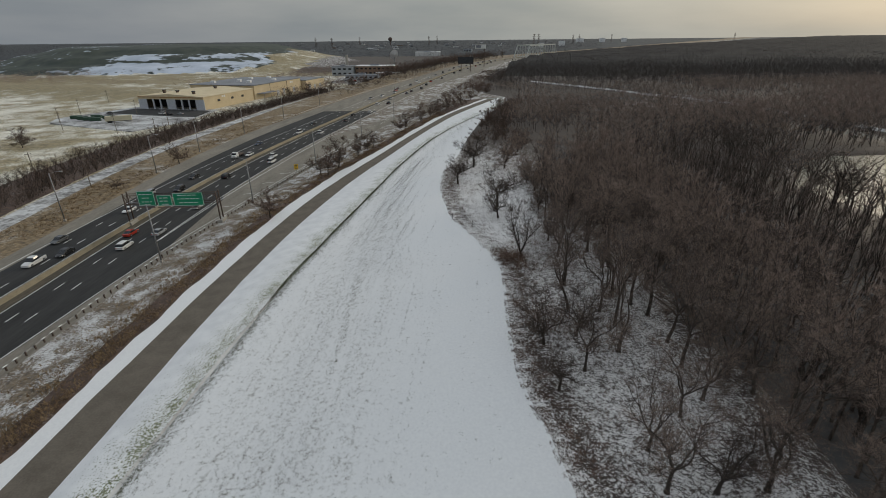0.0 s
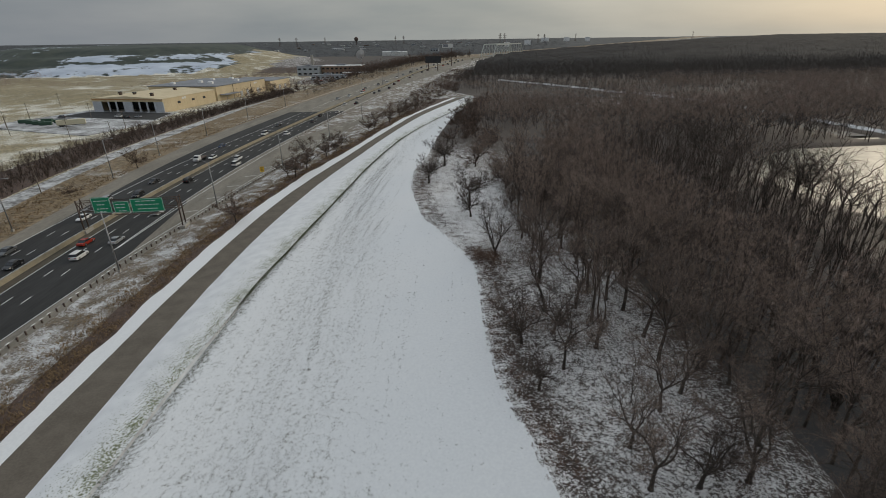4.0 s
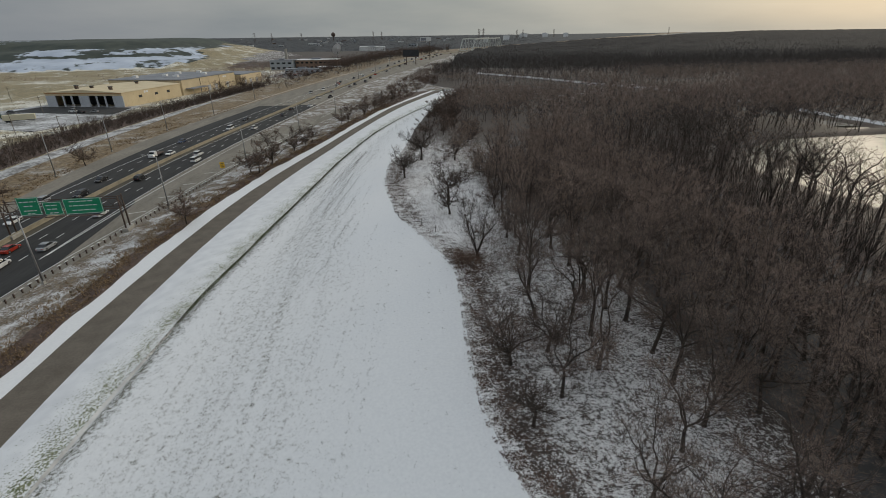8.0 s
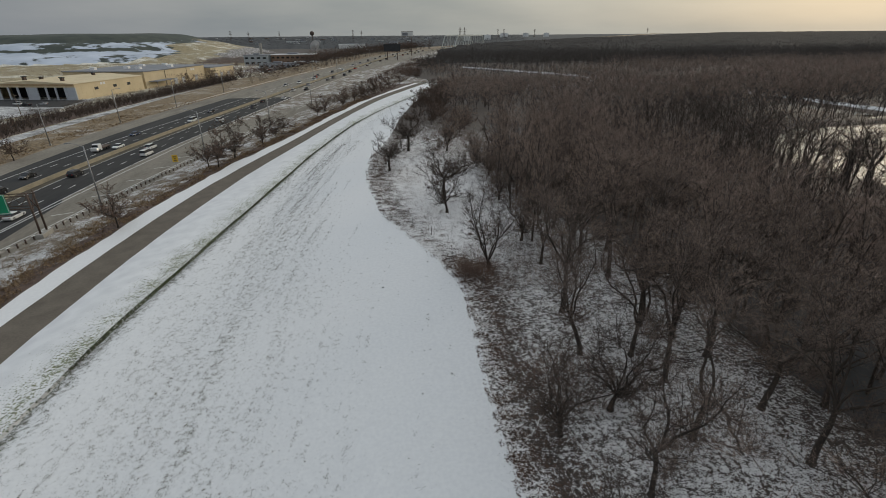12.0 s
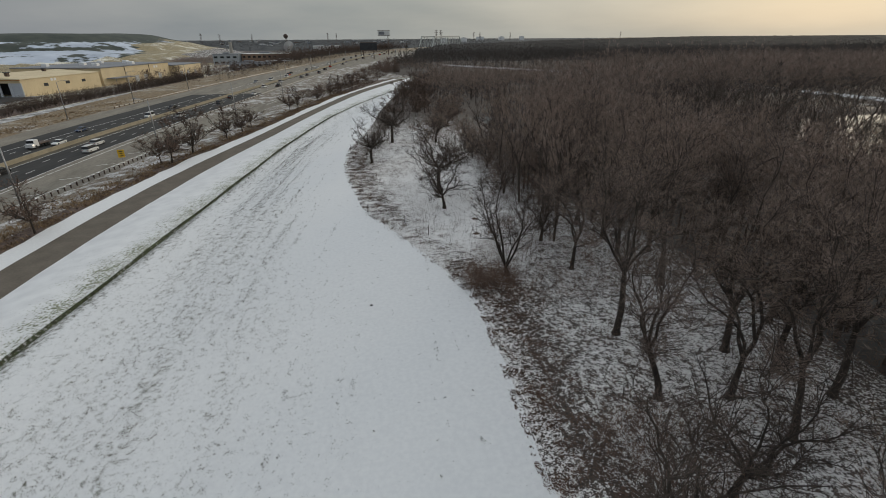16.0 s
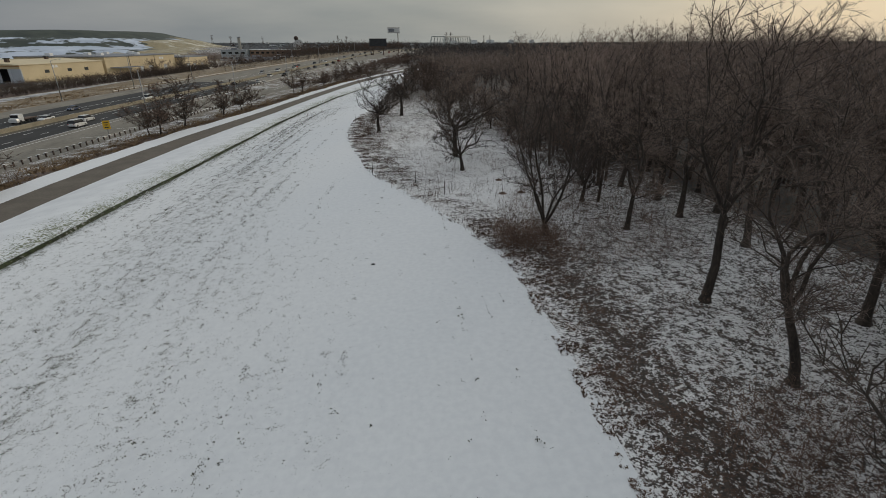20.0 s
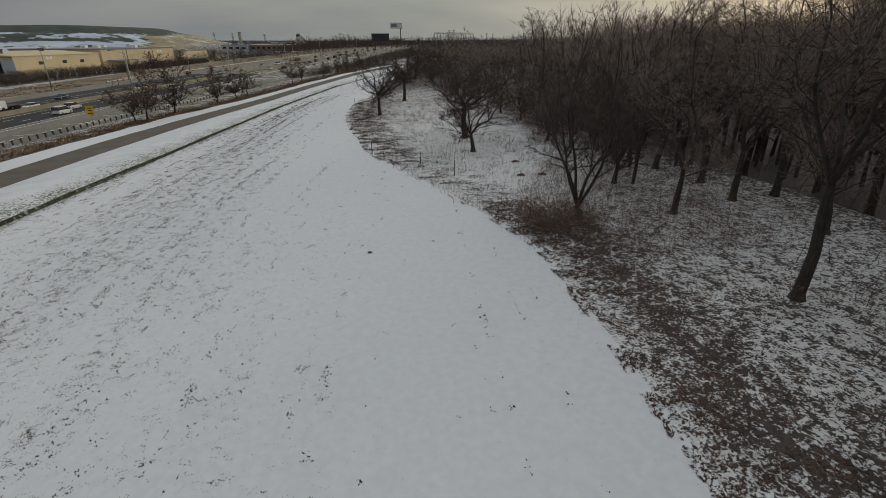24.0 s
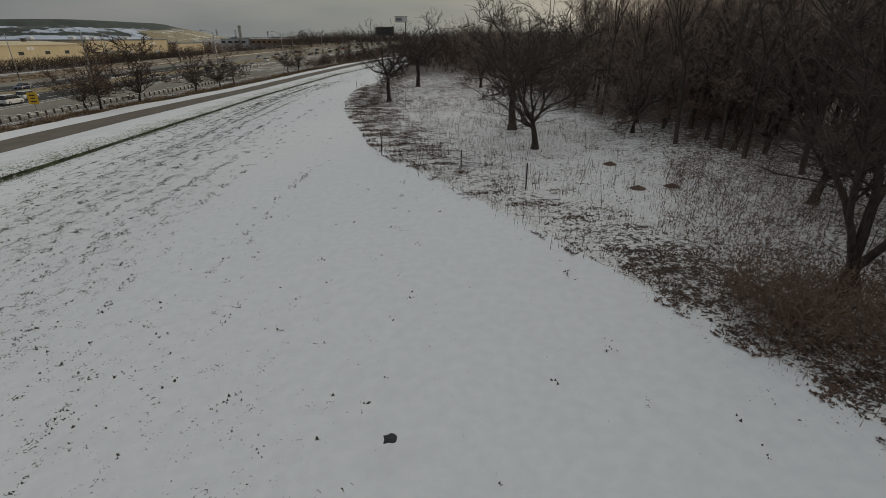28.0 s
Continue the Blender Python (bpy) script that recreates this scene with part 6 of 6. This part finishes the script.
for y in np.arange(85, 470, 1.1):
    for k in range(6):
        x = float(L_FRONT(y)) - 5 - rng.random() ** 1.3 * (24 - 12 * min(max((y - 250) / 120, 0), 1))
        yy = y + rng.uniform(-1, 1)
        hedge.append((x, yy, ground_z(x, yy), rng.uniform(2.6, 6.0)))
light_wood("hedge_brush", hedge, BUSH, M_BRUSH, "thick red-brown brush along the frontage road")
west_brush = []
for k in range(620):
    y = rng.uniform(380, 900)
    a_, b_ = float(L_FRONT(y)) + 4, float(L_LEFT(y)) - 4
    x = a_ + (b_ - a_) * rng.random()
    if noise.noise(Vector((x * 0.04, y * 0.03, 14.0))) > rng.uniform(-0.4, 0.2):
        west_brush.append((x, y, ground_z(x, y), rng.uniform(1.5, 4.5)))
light_wood("west_brush", west_brush, BUSH, M_BRUSH, "brown brush between highway and frontage road", M_MIDBARK)
strip_b = []
for y in np.arange(15, 330, 0.9):
    for k in range(3):
        t = rng.random()
        x = float(np.interp(y, YS, snowl)) - 0.8 - t * t * 5.0
        strip_b.append((x, y + rng.uniform(-0.5, 0.5), ground_z(x, y), rng.uniform(0.6, 1.9)))
far_wood("verge_brush", strip_b, 36, M_BRUSH, "low red-brown brush beside the path", 2.8, 0.035)
under = []
for k in range(1500):
    y = rng.uniform(25, 175)
    e = float(np.interp(y, YS, edge))
    x = e + rng.random() ** 1.5 * 32 + 1.5
    if noise.noise(Vector((x * 0.16, y * 0.16, 7.0))) < rng.uniform(-0.25, 0.2):
        continue
    if 95 < y < 130 and x - e < 15 and rng.random() < 0.9:
        continue
    under.append((x, y, ground_z(x, y), rng.uniform(0.6, 2.4) if x - e < 15 else rng.uniform(1.0, 4.0)))
for k in range(260):
    x = 24 + rng.random() ** 1.3 * 16
    y = rng.uniform(106, 180)
    if x > 27 - 5 * math.exp(-((y - 131) / 9) ** 2):
        under.append((x, y, ground_z(x, y), rng.uniform(1.6, 4.6)))
for k in range(620):
    x, y = rng.uniform(11.5, 27), rng.uniform(84, 108)
    if x > 11.6 + max(0, (y - 95) * 0.68):
        under.append((x, y, 0, rng.uniform(0.8, 2.3)))
for k in range(150):
    a, r = rng.uniform(0, 6.28), rng.random() ** 0.5
    under.append((18.5 + 4.5 * r * math.cos(a), 65.5 + 4.0 * r * math.sin(a), 0, rng.uniform(1.0, 3.2)))
for k in range(210):
    a, r = rng.uniform(0, 6.28), rng.random() ** 0.5
    under.append((13.9 + 3.0 * r * math.cos(a), 90.0 + 2.6 * r * math.sin(a), 0, rng.uniform(1.2, 2.4)))
for k in range(300):
    x, y = rng.uniform(40.5, 46), rng.uniform(40, 140)
    under.append((x, y, ground_z(x, y), rng.uniform(1.5, 4.0)))
for k in range(380):
    x, y = rng.uniform(38, 58), rng.uniform(60, 135)
    under.append((x, y, ground_z(x, y), rng.uniform(1.5, 4.5)))
far_wood("undergrowth", under, 50, M_BRUSH, "thin brown saplings and brush on the wood floor", 2.2, 0.017)


saplings = []
for k in range(230):
    y = rng.uniform(52, 112)
    x = float(np.interp(y, YS, edge)) + 3 + rng.random() * 27
    if x < 41:
        saplings.append((x, y, ground_z(x, y), rng.uniform(1.2, 3.6)))
far_wood("saplings", saplings, 30, M_OAKTWIG, "thin dark bare saplings on the snowy wood floor", 1.5, 0.011, 0.5)


def tufts(name, spots, material, label, size, lie=0.5, slim=0.22, k=4):
    """Small bent grass blades, several to a tuft, as one mesh."""
    r = np.random.RandomState(9)
    S = np.array(spots)
    n = len(S)
    a = r.rand(n, k) * 6.28
    ln = size * r.uniform(0.5, 1.5, (n, k)) * S[:, 3:4]
    off = r.randn(n, k, 2) * size * 0.55
    p = np.stack([S[:, 0:1] + off[:, :, 0], S[:, 1:2] + off[:, :, 1], np.repeat(S[:, 2:3], k, 1) - 0.01], 2)
    q = p + np.stack([np.cos(a) * ln * lie, np.sin(a) * ln * lie, ln * (1.0 - 0.6 * lie)], 2)
    sd = np.stack([-np.sin(a), np.cos(a), 0 * a], 2) * (ln * slim)[:, :, None]
    v = np.stack([p - sd, p + sd, q], 2).reshape(-1, 3)
    me_ = bpy.data.meshes.new(name)
    me_.from_pydata(v.tolist(), [], np.arange(len(v)).reshape(-1, 3).tolist())
    me_.materials.append(material)
    return tagged(new(name, me_), label, "grass", kind="stuff")


M_TUFT = mat("dead_olive_grass", (0.02, 0.02, 0.012), (0.075, 0.068, 0.04), 0.5, 0.95, 0, 7)
M_LEAF = mat("wet_brown_leaves", (0.055, 0.034, 0.026), (0.15, 0.092, 0.064), 0.5, 0.9, 0, 7)
spots = []
while len(spots) < 33000:
    y = 36 + 150 * rng.random() ** 1.25
    e, d = float(np.interp(y, YS, edge)), float(np.interp(y, YS, ditch))
    t = rng.random()
    x = d + t * (e - d)
    dens = 0.16 + 0.42 * math.exp(-((t - 0.36) / 0.36) ** 2)
    row = noise.noise(Vector(((x - d) * 0.75, y * 0.022, 3.0))) * 0.2 + noise.noise(Vector(((x - d) * 2.4, y * 0.06, 6.0))) * 0.22
    clump = noise.noise(Vector((x * 1.6, y * 1.1, 9.0))) * 0.4
    if row + clump + dens * 0.6 - 0.35 < rng.random() * 0.45:
        continue
    spots.append((x, y, ground_z(x, y), rng.uniform(0.5, 1.5)))
tufts("grass_tufts", spots, M_TUFT, "dead grass blades poking through field snow", 0.05, 0.6, 0.42, 3)
spots = []
while len(spots) < 24000:
    y = rng.uniform(36, 170)
    e = float(np.interp(y, YS, edge))
    d = abs(rng.gauss(0, 1)) * 3.6 - 0.5
    x = e + d
    if noise.noise(Vector((x * 0.6, y * 0.9, 1.0))) < rng.uniform(-0.2, 0.35) + (0.25 if 96 < y < 112 else 0):
        continue
    spots.append((x, y, ground_z(x, y) + 0.01, rng.uniform(0.6, 1.6)))
tufts("leaf_litter", spots, M_LEAF, "wet brown leaves and flattened grass at the edge", 0.07, 0.93, 0.26, 5)
spots = []
while len(spots) < 24000:
    y = rng.uniform(32, 150)
    x = float(np.interp(y, YS, edge)) + rng.random() ** 1.2 * 26
    if x < 42 and noise.noise(Vector((x * 0.45, y * 0.45, 12.0))) > rng.uniform(-0.2, 0.3):
        spots.append((x, y, ground_z(x, y) + 0.012, rng.uniform(0.6, 1.5)))
tufts("fallen_leaves", spots, M_LEAF, "dark fallen leaves and twigs on woodland snow", 0.07, 0.96, 0.26, 3)
# rough grass in the ditch; its dark tufts also stand in for shadow
spots = []
for k in range(3200):
    y = 78 + 150 * rng.random() ** 1.2
    x = float(np.interp(y, YS, ditch)) - 0.4 + rng.gauss(0, 0.45)
    spots.append((x, y, ground_z(x, y) - 0.08, rng.uniform(0.5, 1.5)))
tufts("ditch_grass", spots, M_TUFT, "rough dark grass lining the ditch", 0.17, 0.6, 0.16)
M_RUSTGRASS = mat("rust_brown_dead_grass", (0.12, 0.078, 0.042), (0.29, 0.195, 0.105), 0.4, 0.95, 0, 6)
spots = []
while len(spots) < 13000:
    y = 16 + 300 * rng.random() ** 1.3
    x = float(np.interp(y, YS, snowl)) - 0.5 - abs(rng.gauss(0, 1)) * 4.6
    if noise.noise(Vector((x * 0.25, y * 0.18, 21.0))) > rng.uniform(-0.4, 0.3):
        spots.append((x, y, ground_z(x, y), rng.uniform(0.5, 1.5)))
tufts("verge_grass", spots, M_RUSTGRASS, "rust-brown dead grass clumps on the verge", 0.42, 0.6, 0.12)
spots = []
while len(spots) < 5000:
    y = 60 + 330 * rng.random()
    a_, b_ = float(L_FRONT(y)) + 4.5, float(L_LEFT(y)) - 1.0
    x = a_ + (b_ - a_) * rng.random()
    if noise.noise(Vector((x * 0.12, y * 0.06, 31.0))) > rng.uniform(-0.3, 0.3):
        spots.append((x, y, ground_z(x, y), rng.uniform(0.6, 1.6)))
tufts("roadside_grass", spots, M_RUSTGRASS, "tan and rust dead grass beside the highway", 0.42, 0.6, 0.14)
spots = []
for k in range(5200):
    y = rng.uniform(86, 150)
    e = float(np.interp(y, YS, edge))
    x = e + rng.random() ** 1.2 * 20 - 0.3
    if noise.noise(Vector((x * 0.35, y * 0.35, 5.0))) > rng.uniform(-0.4, 0.35):
        spots.append((x, y, ground_z(x, y), rng.uniform(0.5, 1.5)))
tufts("weeds", spots, M_BRUSH, "upright dead weed stalks in glade snow", 0.5, 0.22, 0.012)

for x, y, h in ((2.0, 113.8, 1.6), (6.8, 109.3, 1.2), (9.4, 104.2, 1.5), (0.1, 158, 1.5)):
    st = empty("stake", "thin dark wooden survey stake in snow", "stake", "stakes by the field's edge", pose(x, y, ground_z(x, y)))
    part("shaft", Shape().box(-0.03, 0.03, -0.03, 0.03, -0.2, h, 0, 0.01), M_BARK, st)
for x, y in ((15.8, 103.8), (18.0, 104.0), (17.0, 109.5)):
    mo = Shape()
    for k in range(12):
        a0, a1 = k * math.pi / 6, (k + 1) * math.pi / 6
        mo.add([(0.55 * math.cos(a0) * (1 + 0.2 * math.sin(k * 5)), 0.4 * math.sin(a0), 0), (0.55 * math.cos(a1) * (1 + 0.2 * math.sin(k * 5 + 5)), 0.4 * math.sin(a1), 0), (0, 0, 0.22)], [(0, 1, 2)])
    tagged(part("leaf_heap", mo, M_LEAF, m=pose(x, y, ground_z(x, y))), "low dark heap of wet leaves in snow", "leaf heap", "leaf heaps in the glade")
# small dark object on the field
bag = Shape()
ring = [(0.20, 0.02), (0.14, 0.13), (0.03, 0.19), (-0.06, 0.13), (-0.19, 0.12), (-0.16, -0.02), (-0.2, -0.15), (-0.06, -0.11), (0.05, -0.16), (0.16, -0.13)]
n_ = len(ring)
bag.add([(x * 0.95, y * 0.95, 0.0) for x, y in ring] + [(x, y, 0.05) for x, y in ring] + [(x * 0.6, y * 0.6, 0.10) for x, y in ring], [(i, (i + 1) % n_, (i + 1) % n_ + n_, i + n_) for i in range(n_)] + [(i + n_, (i + 1) % n_ + n_, (i + 1) % n_ + 2 * n_, i + 2 * n_) for i in range(n_)] + [tuple(range(2 * n_, 3 * n_))])
tagged(part("debris", bag, M_DARK, m=Matrix.Translation((1.05, 87.45, 0.0)) @ Matrix.Scale(0.75, 4)), "small crumpled black debris lying on snow", "debris")
